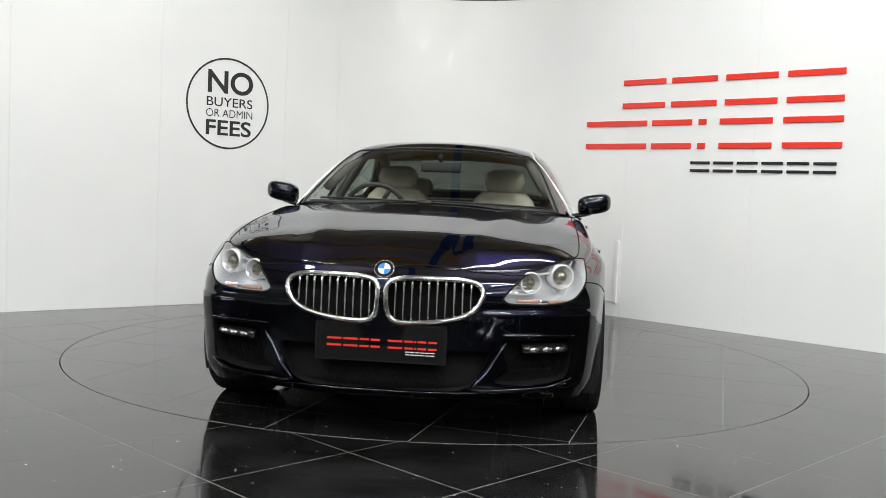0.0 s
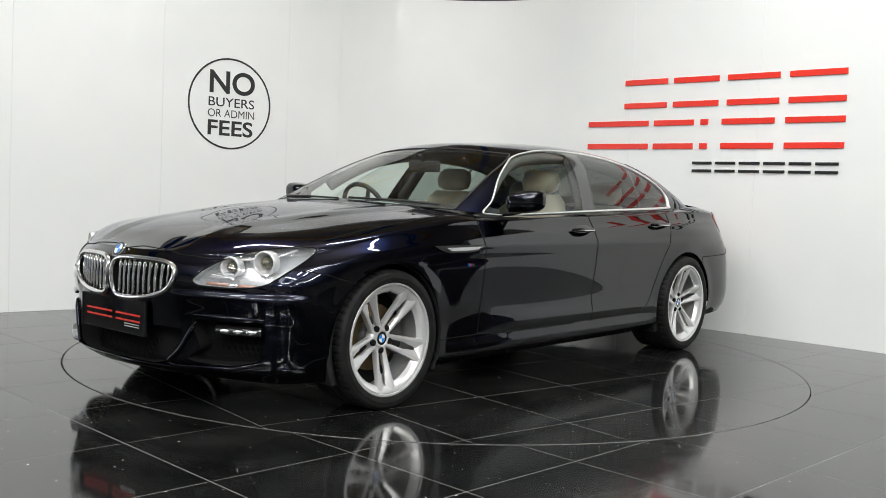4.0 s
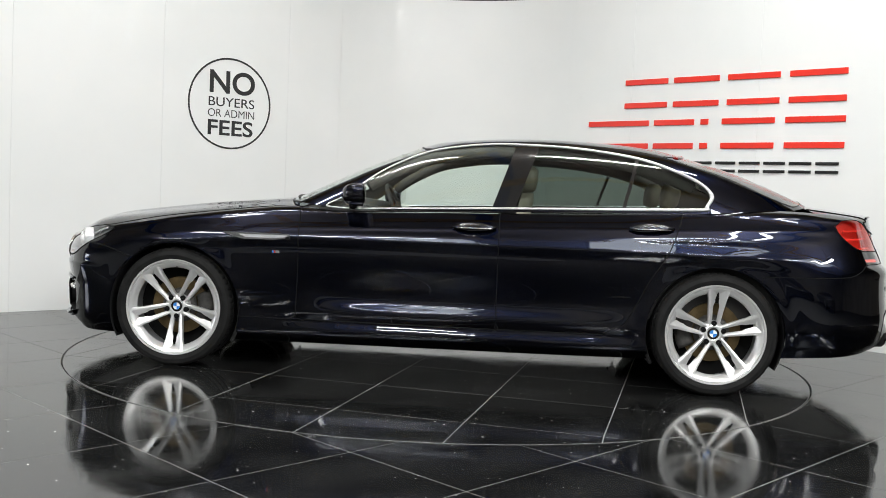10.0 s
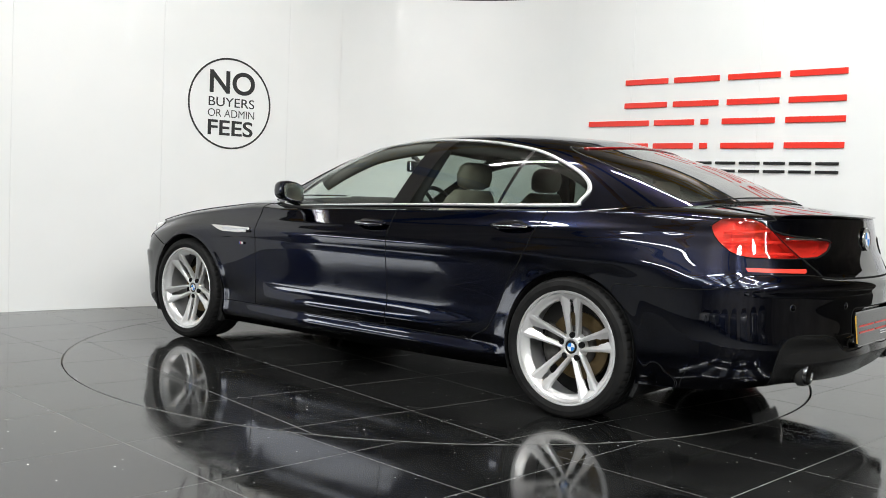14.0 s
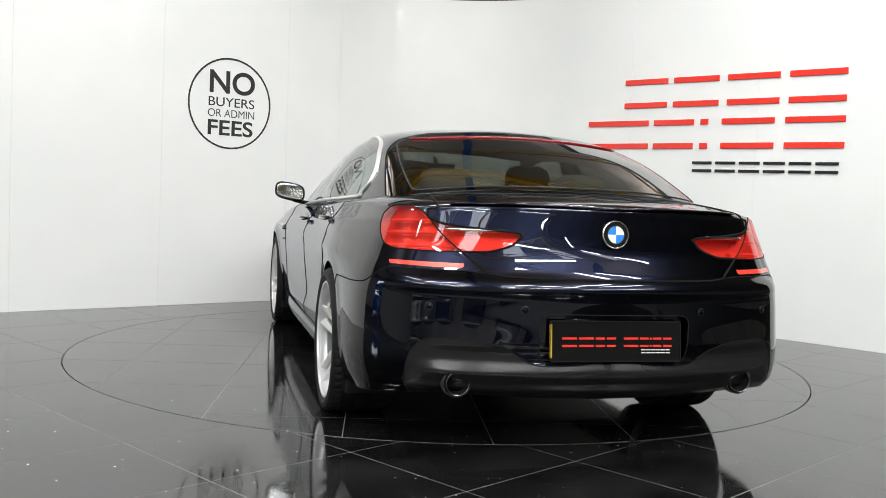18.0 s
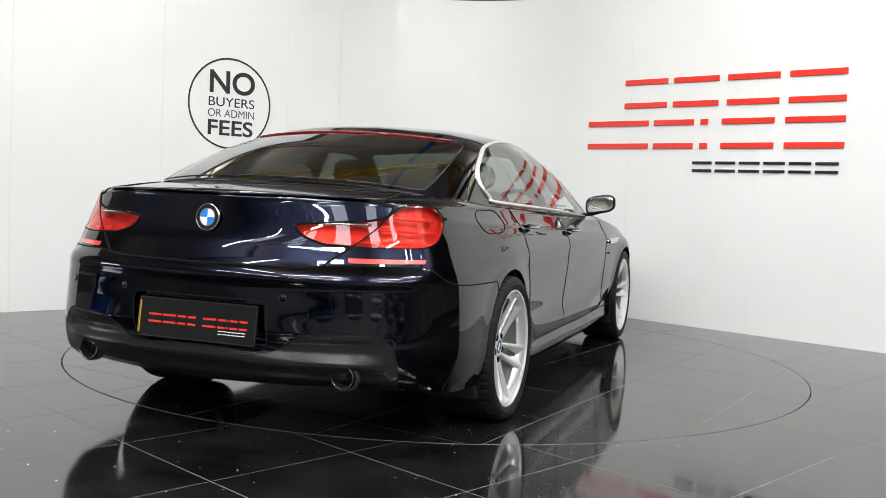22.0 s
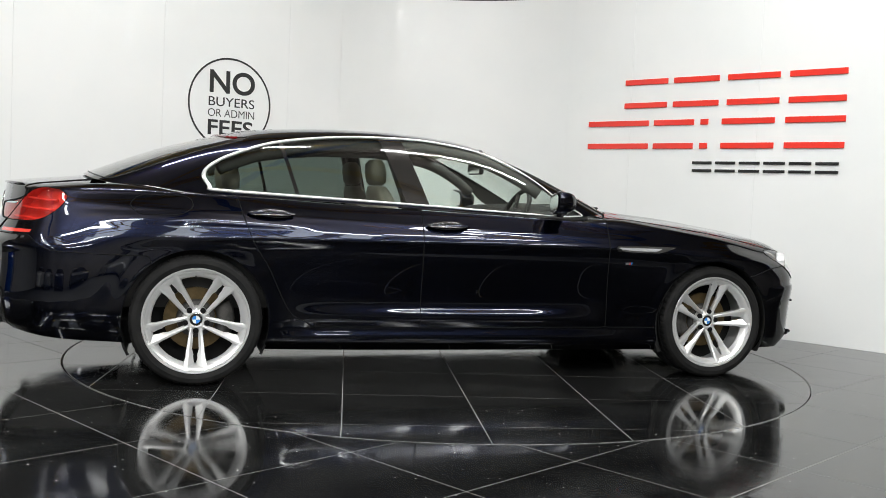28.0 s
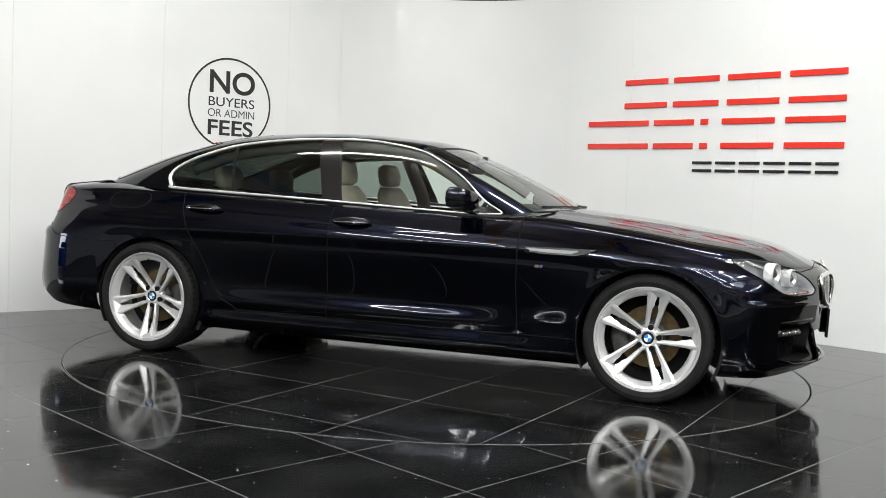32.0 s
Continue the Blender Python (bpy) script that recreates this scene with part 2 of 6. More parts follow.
def wall_panels(parent, c, d, u0, u1, step, origin):
    """Flat panels, side by side, with open joints a few millimetres wide."""
    edges = [u0] + [origin + k * step for k in range(-12, 13) if u0 + 0.05 < origin + k * step < u1 - 0.05] + [u1]
    for a, b in zip(edges, edges[1:]):
        bm = bmesh.new()
        a, b = (a - 0.0015 if a == U_TR else a), (b + 0.0015 if b == U_TL else b)
        box(bm, (a + b) / 2, WALL_H / 2, -0.02, b - a - 0.003, WALL_H, 0.04, wall_frame(c, d, 0, 0), 0.0015, 1)
        part("panel", bm, WALL, parent)
    bm = bmesh.new()
    box(bm, (u0 + u1) / 2, WALL_H / 2, -0.052, u1 - u0, WALL_H - 0.01, 0.1, wall_frame(c, d, 0, 0))
    part("backing", bm, SEAM, parent)


wall_panels(wall_left, LC, LD, -3.3, U_TL, 1.17, 0.251)
wall_panels(wall_right, RC, RD, U_TR, 2.6, 1.175, 0.004)
bm = bmesh.new()
a0, a1 = math.atan2((TAN_L - BEND_C).y, (TAN_L - BEND_C).x), math.atan2((TAN_R - BEND_C).y, (TAN_R - BEND_C).x)
_arc = [(BEND, a0 + (a1 - a0) * i / 40) for i in range(41)]
_rows = []
for r, z in ((BEND, 0), (BEND, WALL_H), (BEND + 0.13, WALL_H), (BEND + 0.13, 0)):
    _rows.append([bm.verts.new(BEND_C + Vector((r * math.cos(a), r * math.sin(a), z))) for _, a in _arc])
for i in range(40):
    for k in range(3):
        bm.faces.new((_rows[k][i], _rows[k][i + 1], _rows[k + 1][i + 1], _rows[k + 1][i]))
part("curved_panel", bm, WALL, wall_bend, smooth=True).data.set_sharp_from_angle(angle=radians(40))
# dark capping along the wall's top
bm = bmesh.new()
for i in range(40):
    a, b = _arc[i][1], _arc[i + 1][1]
    vs = [BEND_C + Vector((r * math.cos(x), r * math.sin(x), z)) for z in (WALL_H, WALL_H + 0.12) for r, x in ((BEND - 0.004, a), (BEND - 0.004, b), (BEND + 0.14, b), (BEND + 0.14, a))]
    v = [bm.verts.new(p) for p in vs]
    for f in ((0, 1, 5, 4), (1, 2, 6, 5), (2, 3, 7, 6), (3, 0, 4, 7), (4, 5, 6, 7), (3, 2, 1, 0)):
        bm.faces.new([v[k] for k in f])
for c, d, u0, u1 in ((LC, LD, -3.3, U_TL), (RC, RD, U_TR, 2.6)):
    box(bm, (u0 + u1) / 2, WALL_H + 0.06, -0.07, u1 - u0, 0.12, 0.148, wall_frame(c, d, 0, 0))
tagged(part("trim", bm, INK), "black capping along the top of the white wall", "trim", kind="structure")
# low white upright and plinth beside a joint
bm = bmesh.new()
box(bm, -1.215, 0.40, 0.010, 0.03, 0.56, 0.02, wall_frame(RC, RD, 0, 0), 0.002, 1)
box(bm, -1.42, 0.135, 0.006, 0.42, 0.012, 0.012, wall_frame(RC, RD, 0, 0), 0.002, 1)
tagged(part("trim", bm, WHITE), "low white edging strip fixed to the wall", "trim", kind="structure")

# ---------------------------------------------------------------- floor of square tiles set diagonally, with a round hole for the turntable
R_TABLE = 2.251
PITCH = 0.622


def tile_mesh(poly, top, thick, shrink=0.003):
    """A thin tile from a flat outline, drawn in by half a joint, with upright edges."""
    bm = bmesh.new()
    f = bm.faces.new([bm.verts.new((x, y, top)) for x, y in poly])
    if f.normal.z < 0 or f.calc_area() <= 0:
        bmesh.ops.recalc_face_normals(bm, faces=[f])
    f.normal_update()
    if f.normal.z < 0:
        f.normal_flip()
    bmesh.ops.inset_region(bm, faces=[f], thickness=shrink, use_boundary=True)
    bmesh.ops.delete(bm, geom=[g for g in bm.faces if g is not f], context="FACES")
    edge = [v.co.copy() for v in f.verts]
    low = [bm.verts.new((c.x, c.y, top - thick)) for c in edge]
    high = list(f.verts)
    for k in range(len(high)):
        bm.faces.new((high[k], low[k], low[(k + 1) % len(low)], high[(k + 1) % len(high)]))
    bmesh.ops.dissolve_degenerate(bm, dist=1e-5, edges=bm.edges[:])
    return bm


def square(i, j, ang, ox, oy):
    c, s = math.cos(ang), math.sin(ang)
    h = PITCH
    return [(ox + c * a - s * b, oy + s * a + c * b) for a, b in ((i * h, j * h), ((i + 1) * h, j * h), ((i + 1) * h, (j + 1) * h), (i * h, (j + 1) * h))]


def inside_disc(poly, r, seg=160):
    def cross(p, q):
        lo, hi = 0.0, 1.0
        inp = math.hypot(*p) <= r
        for _ in range(30):
            m = (lo + hi) / 2
            x, y = p[0] + (q[0] - p[0]) * m, p[1] + (q[1] - p[1]) * m
            if (math.hypot(x, y) <= r) == inp:
                lo = m
            else:
                hi = m
        return (p[0] + (q[0] - p[0]) * lo, p[1] + (q[1] - p[1]) * lo)
    return clip_poly(poly, lambda p: math.hypot(*p) <= r, cross)


def arc_between(p, q, r):
    a, b = math.atan2(p[1], p[0]), math.atan2(q[1], q[0])
    while b - a > math.pi:
        b -= math.tau
    while b - a < -math.pi:
        b += math.tau
    n = max(2, int(abs(b - a) / 0.02))
    return [(r * math.cos(a + (b - a) * i / n), r * math.sin(a + (b - a) * i / n)) for i in range(1, n)]


def dense(poly, n=10):
    return [(p[0] + (q[0] - p[0]) * k / n, p[1] + (q[1] - p[1]) * k / n) for p, q in zip(poly, poly[1:] + poly[:1]) for k in range(n)]


def disc_cut(poly, r, keep_in):
    """The part of a convex tile inside (or outside) a circle, its cut edge following the curve."""
    rad = [math.hypot(*p) for p in dense(poly, 14)]
    if all(x <= r for x in rad):
        return poly if keep_in else None
    if all(x > r for x in rad):
        return None if keep_in else poly
    def ok(p):
        return (math.hypot(*p) <= r) == keep_in
    d = dense(poly, 40)
    start = next(i for i in range(len(d)) if not ok(d[i]) and ok(d[(i + 1) % len(d)]))
    run = []
    i = start + 1
    while ok(d[i % len(d)]) and len(run) < len(d):
        run.append(d[i % len(d)])
        i += 1
    if len(run) < 3:
        return None
    def snap(p):
        k = r / math.hypot(*p)
        return (p[0] * k, p[1] * k)
    p0, p1 = snap(run[0]), snap(run[-1])
    corners = [p for k, p in enumerate(run[1:-1], 1) if abs((run[k][0] - run[k - 1][0]) * (run[k + 1][1] - run[k][1]) - (run[k][1] - run[k - 1][1]) * (run[k + 1][0] - run[k][0])) > 1e-7]
    return [p0] + corners + [p1] + arc_between(p1, p0, r)


floor = thing("floor", "polished black porcelain floor tiles laid diagonally", "floor", kind="structure")
FLOOR_ANG, FLOOR_O = radians(45.3), (0.119, -2.878)


def in_room(x, y):
    l = (Vector((x, y, 0)) - LC).dot(_nl)
    r = (Vector((x, y, 0)) - RC).dot(_nr)
    if l < -0.45 or r < -0.45:
        return False
    return math.hypot(x, y) < 6.8


for i in range(-16, 17):
    for j in range(-16, 17):
        sq = square(i, j, FLOOR_ANG, *FLOOR_O)
        cx, cy = sum(p[0] for p in sq) / 4, sum(p[1] for p in sq) / 4
        if not in_room(cx, cy):
            continue
        poly = disc_cut(sq, R_TABLE + 0.005, False)
        if not poly:
            continue
        bm = tile_mesh(poly, 0.0, 0.01)
        part("tile", bm, TILE, floor)
bm = bmesh.new()
ring_shape(bm, R_TABLE + 0.0045, 6.5, 0.03, 128, Matrix.Translation((0, 0, -0.0306)))
part("grout_bed", bm, GROUT, floor)
bm = bmesh.new()
lathe(bm, [(R_TABLE + 0.0048, -0.004), (R_TABLE + 0.0048, -0.09), (R_TABLE - 0.2, -0.09)], 128, "z")
part("pit_edge", bm, GAP, floor)
# plain hall floor beyond the tiles
bm = bmesh.new()
ring_shape(bm, 5.9, 26.0, 0.02, 64, Matrix.Translation((0, 0, -0.028)))
HALLFLOOR = material("hall_floor", (0.05, 0.05, 0.05), 0.5)
mottle(HALLFLOOR, (0.035, 0.035, 0.035), (0.07, 0.07, 0.07), 1.0)
tagged(part("ground", bm, HALLFLOOR), "dark smooth hall floor beyond the tiles", "floor", kind="structure")

# ---------------------------------------------------------------- turntable
turntable = thing("turntable", "round car turntable faced with polished black tiles", "turntable")
TABLE_ANG = radians(79.3)
TABLE_O = (-0.085 * math.cos(TABLE_ANG) + 0.02 * math.sin(TABLE_ANG), -0.085 * math.sin(TABLE_ANG) - 0.02 * math.cos(TABLE_ANG))
for i in range(-6, 7):
    for j in range(-6, 7):
        poly = disc_cut(square(i, j, TABLE_ANG, *TABLE_O), R_TABLE - 0.003, True)
        if not poly or len(poly) < 3:
            continue
        part("tile", tile_mesh(poly, 0.0, 0.01), TILE, turntable)
bm = bmesh.new()
lathe(bm, [(0.001, -0.0006), (R_TABLE - 0.0025, -0.0006), (R_TABLE - 0.0025, -0.02)], 160, "z")
part("deck", bm, GROUT, turntable)
bm = bmesh.new()
lathe(bm, [(R_TABLE - 0.002, -0.001), (R_TABLE - 0.002, -0.07), (0.1, -0.07)], 160, "z")
part("rim", bm, GAP, turntable)
# ---------------------------------------------------------------- the hall round the corner: roof, far walls, steelwork, lamps
HALL_H = 6.2
bm = bmesh.new()
box(bm, 0, -6, HALL_H + 0.1, 40, 40, 0.2)
tagged(part("ceiling", bm, HALLROOF), "dark sheeted hall roof", "ceiling", kind="structure")
for k, (cx, cy, sx, sy) in enumerate(((0, -19, 38, 0.2), (0, 9, 38, 0.2), (-15, -6, 0.2, 30), (15, -6, 0.2, 30))):
    bm = bmesh.new()
    box(bm, cx, cy, HALL_H / 2, sx, sy, HALL_H)
    tagged(part("wall_" + ("south", "north", "west", "east")[k], bm, PALEWALL if k in (1, 2) else HALLWALL), "plain pale hall wall" if k in (1, 2) else "plain dark hall wall", "wall", kind="structure")


def girder(name, label, a, b, mat, depth=0.28):
    """An I-section beam between two points."""
    a, b = Vector(a), Vector(b)
    d = b - a
    m = Matrix.Translation(a) @ d.to_track_quat("X", "Z").to_matrix().to_4x4()
    ob = thing(name, label, "beam", group="roof steelwork", m=m)
    for nm, z, w, h in (("top_flange", depth / 2, 0.16, 0.02), ("web", 0, 0.014, depth), ("bottom_flange", -depth / 2, 0.16, 0.02)):
        bm = bmesh.new()
        box(bm, d.length / 2, 0, z, d.length, w, h)
        part(nm, bm, mat, ob)
    return ob


for x in (-5.5, -0.4, 4.7):
    girder("roof_beam", "blue painted steel roof beam", (x, -7.5, 5.6), (x + 0.7, 8.5, 5.6), BEAM_BLUE)
for y in (-3.6, 1.6):
    girder("crane_beam", "yellow painted steel crossbeam", (-12, y, 5.2), (12, y + 0.8, 5.2), BEAM_YELLOW, 0.22)
# arched trusses over the open side of the hall, and daylight panels in the roof
for y in (-8.6, -12.2, -15.8, 2.4, 5.4):
    for x0 in (-6.0, 0.0, 6.0):
        tr = thing("roof_truss", "yellow painted arched steel roof truss", "roof truss", "roof steelwork")
        for nm, drop, r in (("upper_chord", 0.0, 0.07), ("lower_chord", 0.45, 0.05)):
            bm = bmesh.new()
            tube(bm, [(x0 + 3 * t, y, 6.05 - drop - 1.3 * t * t) for t in np.linspace(-1, 1, 17)], r, 6, up=Vector((0, 1, 0)))
            part(nm, bm, BEAM_YELLOW, tr, smooth=True)
        for t in np.linspace(-0.8, 0.8, 7):
            bm = bmesh.new()
            tube(bm, [(x0 + 3 * t, y, 6.0 - 1.3 * t * t), (x0 + 3 * t + 0.28, y, 5.6 - 1.3 * (t + 0.093) ** 2)], 0.03, 6, up=Vector((0, 1, 0)))
            part("strut", bm, BEAM_YELLOW, tr)
for x in (-7.5, -4.5, -1.6, 1.4, 4.5, 7.5):
    rl = thing("rooflight", "white translucent daylight panel in the roof", "rooflight", "roof panels", m=pose(x, -11.4, HALL_H - 0.02))
    bm = bmesh.new()
    box(bm, 0, 0, 0, 1.2, 4.6, 0.02)
    part("sheet", bm, DAYLIGHT, rl)
    for s in (-1, 1):
        bm = bmesh.new()
        box(bm, s * 0.63, 0, -0.02, 0.06, 4.7, 0.06)
        part("edge_rail", bm, HALLWALL, rl)
for x in (-3.2, 2.6):
    girder("roof_brace", "yellow painted steel roof brace", (x, -5.5, 5.45), (x + 3.4, 1.0, 5.45), BEAM_YELLOW, 0.14)


def ceiling_lamp(x, y, z, turn, length=2.4, width=0.15, power=130.0, up=0.0):
    lamp = thing("ceiling_light", "long white ceiling light with a bright diffuser", "ceiling light", "hall lamps", m=pose(x, y, z, 0, 0, turn))
    bm = bmesh.new()
    box(bm, 0, 0, 0.045, length + 0.05, width + 0.05, 0.07, bevel=0.01)
    part("housing", bm, LAMP_SHELL, lamp)
    for s in (-1, 1):
        bm = bmesh.new()
        tube(bm, [(s * length * 0.35, 0, 0.08), (s * length * 0.35, 0, HALL_H - z)], 0.006, 6, up=Vector((1, 0, 0)))
        part("hanger", bm, LAMP_SHELL, lamp)
    li = bpy.data.lights.new("tube_light", "AREA")
    li.shape, li.size, li.size_y, li.energy, li.color = "RECTANGLE", length, width, power, (0.965, 0.985, 0.975)
    ob = new("tube_light", li)
    ob.matrix_basis = pose(x, y, z - 0.005, 0, 0, turn)
    # upward light added above the housing to brighten the roof
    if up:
        li = bpy.data.lights.new("roof_fill", "AREA")
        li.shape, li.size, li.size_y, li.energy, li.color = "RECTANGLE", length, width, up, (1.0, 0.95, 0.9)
        ob = new("roof_fill", li)
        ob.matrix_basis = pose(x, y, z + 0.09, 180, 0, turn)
    return lamp


for y, power in ((-15.0, 200.0), (-11.0, 220.0), (-7.2, 198.0)):
    for x, share in ((-6.2, 0.52), (-2.3, 1.0), (2.3, 1.0), (6.2, 0.55)):
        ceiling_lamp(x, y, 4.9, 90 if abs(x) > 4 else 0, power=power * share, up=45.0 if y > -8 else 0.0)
# near pair, added to brighten the rounded wall corner
for x, power in ((-1.7, 112.0), (1.7, 128.0)):
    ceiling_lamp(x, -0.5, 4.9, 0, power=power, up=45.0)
for x, power in ((-3.3, 75.0), (2.9, 95.0), (3.7, 72.0)):
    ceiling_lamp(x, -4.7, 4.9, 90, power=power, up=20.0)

# open roller door, bright with daylight, in the far side wall
dw = thing("door_1", "open roller door bright with daylight", "door", kind="structure", m=pose(-14.86, -2.3, 0))
bm = bmesh.new()
box(bm, 0, 0, 1.45, 0.02, 2.4, 2.7)
part("daylight", bm, DAYLIGHT_DOOR, dw)
for yy in (-1.26, 1.26):
    bm = bmesh.new()
    box(bm, 0.06, yy, 1.43, 0.12, 0.12, 2.86, bevel=0.01)
    part("frame", bm, WHITE, dw)
bm = bmesh.new()
for k in range(6):
    box(bm, 0.10 + 0.012 * (k % 2), 0, 2.86 + k * 0.075, 0.05, 2.64, 0.07, bevel=0.01)
part("rolled_shutter", bm, LAMP_SHELL, dw)

# unseen lamps added behind the white wall to brighten the roof there
for x in (-5.6, 5.6):
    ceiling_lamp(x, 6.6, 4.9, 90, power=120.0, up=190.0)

# ---------------------------------------------------------------- writing on the walls
def words(name, text, size, mat, depth, m, parent, bold=0.0, width=None, high=0.1, align="LEFT"):
    cu = bpy.data.curves.new(name, "FONT")
    cu.body, cu.size, cu.extrude, cu.offset, cu.align_x = text, size, depth / 2, bold, align
    tmp = new(name, cu)
    dg = bpy.context.evaluated_depsgraph_get()
    me = bpy.data.meshes.new_from_object(tmp.evaluated_get(dg))
    bpy.data.objects.remove(tmp)
    me.materials.clear()
    me.materials.append(mat)
    xs = [v.co.x for v in me.vertices]
    ys = [v.co.y for v in me.vertices]
    k = width / (max(xs) - min(xs)) if width else 1.0
    for v in me.vertices:
        v.co.x = (v.co.x - min(xs)) * k
        v.co.y = (v.co.y - min(ys)) * (high / (max(ys) - min(ys)))
    me.transform(m)
    ob = new(name, me)
    ob.parent = parent
    return ob


sign = thing("wall_sign", "round black-outlined notice about fees on the white wall", "sign")
SM = wall_frame(LC, LD, 0.858, 1.722, 0.0005)
bm = bmesh.new()
ring_shape(bm, 0.374, 0.389, 0.0025, 96, SM)
part("outline", bm, INK, sign)
for text, u0, u1, z0, z1, bold in (("NO", -0.196, 0.230, 0.082, 0.278, 0.006), ("BUYERS", -0.202, 0.228, -0.028, 0.050, 0.001),
                                  ("OR ADMIN", -0.206, 0.230, -0.118, -0.052, -0.002), ("FEES", -0.204, 0.220, -0.275, -0.143, 0.005)):
    words("words_" + text.lower().replace(" ", "_"), text, 0.3, INK, 0.002, SM @ Matrix.Translation((u0, z0, 0.001)), sign, bold, u1 - u0, z1 - z0)

# the firm's name over two walls panels, drawn as plain bars, two to a letter
lettering = thing("wall_lettering", "large raised red and black bars standing for a firm's name", "sign")


def bar_pair(u0, u1, z0, z1, thick, mat, name="bar"):
    for z in (z0, z1 - thick):
        bm = bmesh.new()
        box(bm, (u0 + u1) / 2, z + thick / 2, 0.006, u1 - u0, thick, 0.012, wall_frame(RC, RD, 0, 0), 0.002, 1)
        part(name, bm, mat, lettering)


for u0, u1 in ((-1.236, -0.815), (-0.757, -0.339), (-0.265, 0.176), (0.252, 0.696)):
    bar_pair(u0, u1, 1.842, 2.09, 0.047, RED)
for u0, u1 in ((-1.606, -0.98), (-0.93, -0.55), (-0.49, -0.42), (-0.30, 0.15), (0.235, 0.70)):
    bar_pair(u0, u1, 1.49, 1.735, 0.047, RED)
for k in range(6):
    bar_pair(-0.545 + k * 0.2075, -0.545 + k * 0.2075 + 0.175, 1.298, 1.385, 0.022, BLACKLET)
# ---------------------------------------------------------------- car: surface of the body
# car space: x forward from the middle of the wheelbase, y to the car's left, z up
def spline(t, v):
    """A natural cubic through values v at the places t."""
    t, v = np.asarray(t, float), np.asarray(v, float)
    n = len(t)
    h = np.diff(t)
    a, r = np.eye(n), np.zeros(n)
    for i in range(1, n - 1):
        a[i, i - 1], a[i, i], a[i, i + 1] = h[i - 1], 2 * (h[i - 1] + h[i]), h[i]
        r[i] = 6 * ((v[i + 1] - v[i]) / h[i] - (v[i] - v[i - 1]) / h[i - 1])
    m = np.linalg.solve(a, r)

    def f(x):
        x = np.clip(np.asarray(x, float), t[0], t[-1])
        i = np.clip(np.searchsorted(t, x) - 1, 0, n - 2)
        d, hh = x - t[i], h[i]
        return v[i] + d * ((v[i + 1] - v[i]) / hh - hh * (2 * m[i] + m[i + 1]) / 6) + d * d * m[i] / 2 + d ** 3 * (m[i + 1] - m[i]) / (6 * hh)
    return f


def mono(t, v):
    """A cubic through values v that never overshoots."""
    t, v = np.asarray(t, float), np.asarray(v, float)
    h = np.diff(t)
    d = np.diff(v) / h
    m = np.zeros(len(t))
    m[0], m[-1] = d[0], d[-1]
    for i in range(1, len(t) - 1):
        if d[i - 1] * d[i] > 0:
            w1, w2 = 2 * h[i] + h[i - 1], h[i] + 2 * h[i - 1]
            m[i] = (w1 + w2) / (w1 / d[i - 1] + w2 / d[i])

    def f(x):
        x = np.clip(np.asarray(x, float), t[0], t[-1])
        i = np.clip(np.searchsorted(t, x) - 1, 0, len(t) - 2)
        hh = h[i]
        s = (x - t[i]) / hh
        return (v[i] * (1 + 2 * s) * (1 - s) ** 2 + hh * m[i] * s * (1 - s) ** 2 + v[i + 1] * s * s * (3 - 2 * s) + hh * m[i + 1] * s * s * (s - 1))
    return f


AXLE, HUB_Z, TYRE_R = 1.484, 0.3305, 0.3305
# half outline of the body seen from above, nose to tail
PLAN_X = [2.385, 2.362, 2.276, 2.162, 2.01, 1.77, 1.484, 1.0, 0.3, -0.6, -1.1, -1.484, -1.85, -2.13, -2.312, -2.448, -2.550, -2.586]
PLAN_Y = [0.0, 0.25, 0.50, 0.715, 0.862, 0.917, 0.929, 0.924, 0.922, 0.924, 0.931, 0.935, 0.930, 0.910, 0.838, 0.670, 0.36, 0.0]
NP = len(PLAN_X) - 1
_pi = np.arange(-2, NP + 3)
plan_x = spline(_pi, [PLAN_X[2], PLAN_X[1], *PLAN_X, PLAN_X[-2], PLAN_X[-3]])
plan_y = spline(_pi, [-PLAN_Y[2], -PLAN_Y[1], *PLAN_Y, -PLAN_Y[-2], -PLAN_Y[-3]])
# upright profile at stations along that outline: height and inset of seven levels
STATION = [0, 2, 4, 6, 7, 8, 10, 11, 13, 15, 17]
LEVEL_Z = [(0.185, 0.25, 0.36, 0.50, 0.60, 0.675, 0.718), (0.18, 0.245, 0.36, 0.49, 0.59, 0.662, 0.71), (0.165, 0.24, 0.36, 0.48, 0.58, 0.66, 0.725),
           (0.17, 0.25, 0.36, 0.50, 0.66, 0.74, 0.815), (0.158, 0.222, 0.345, 0.46, 0.67, 0.75, 0.87), (0.160, 0.220, 0.345, 0.43, 0.68, 0.77, 0.905),
           (0.172, 0.230, 0.355, 0.45, 0.70, 0.81, 0.955), (0.20, 0.27, 0.38, 0.52, 0.72, 0.83, 0.965), (0.235, 0.30, 0.40, 0.53, 0.67, 0.82, 0.955),
           (0.27, 0.31, 0.42, 0.55, 0.67, 0.83, 0.965), (0.255, 0.30, 0.42, 0.56, 0.67, 0.83, 0.975)]
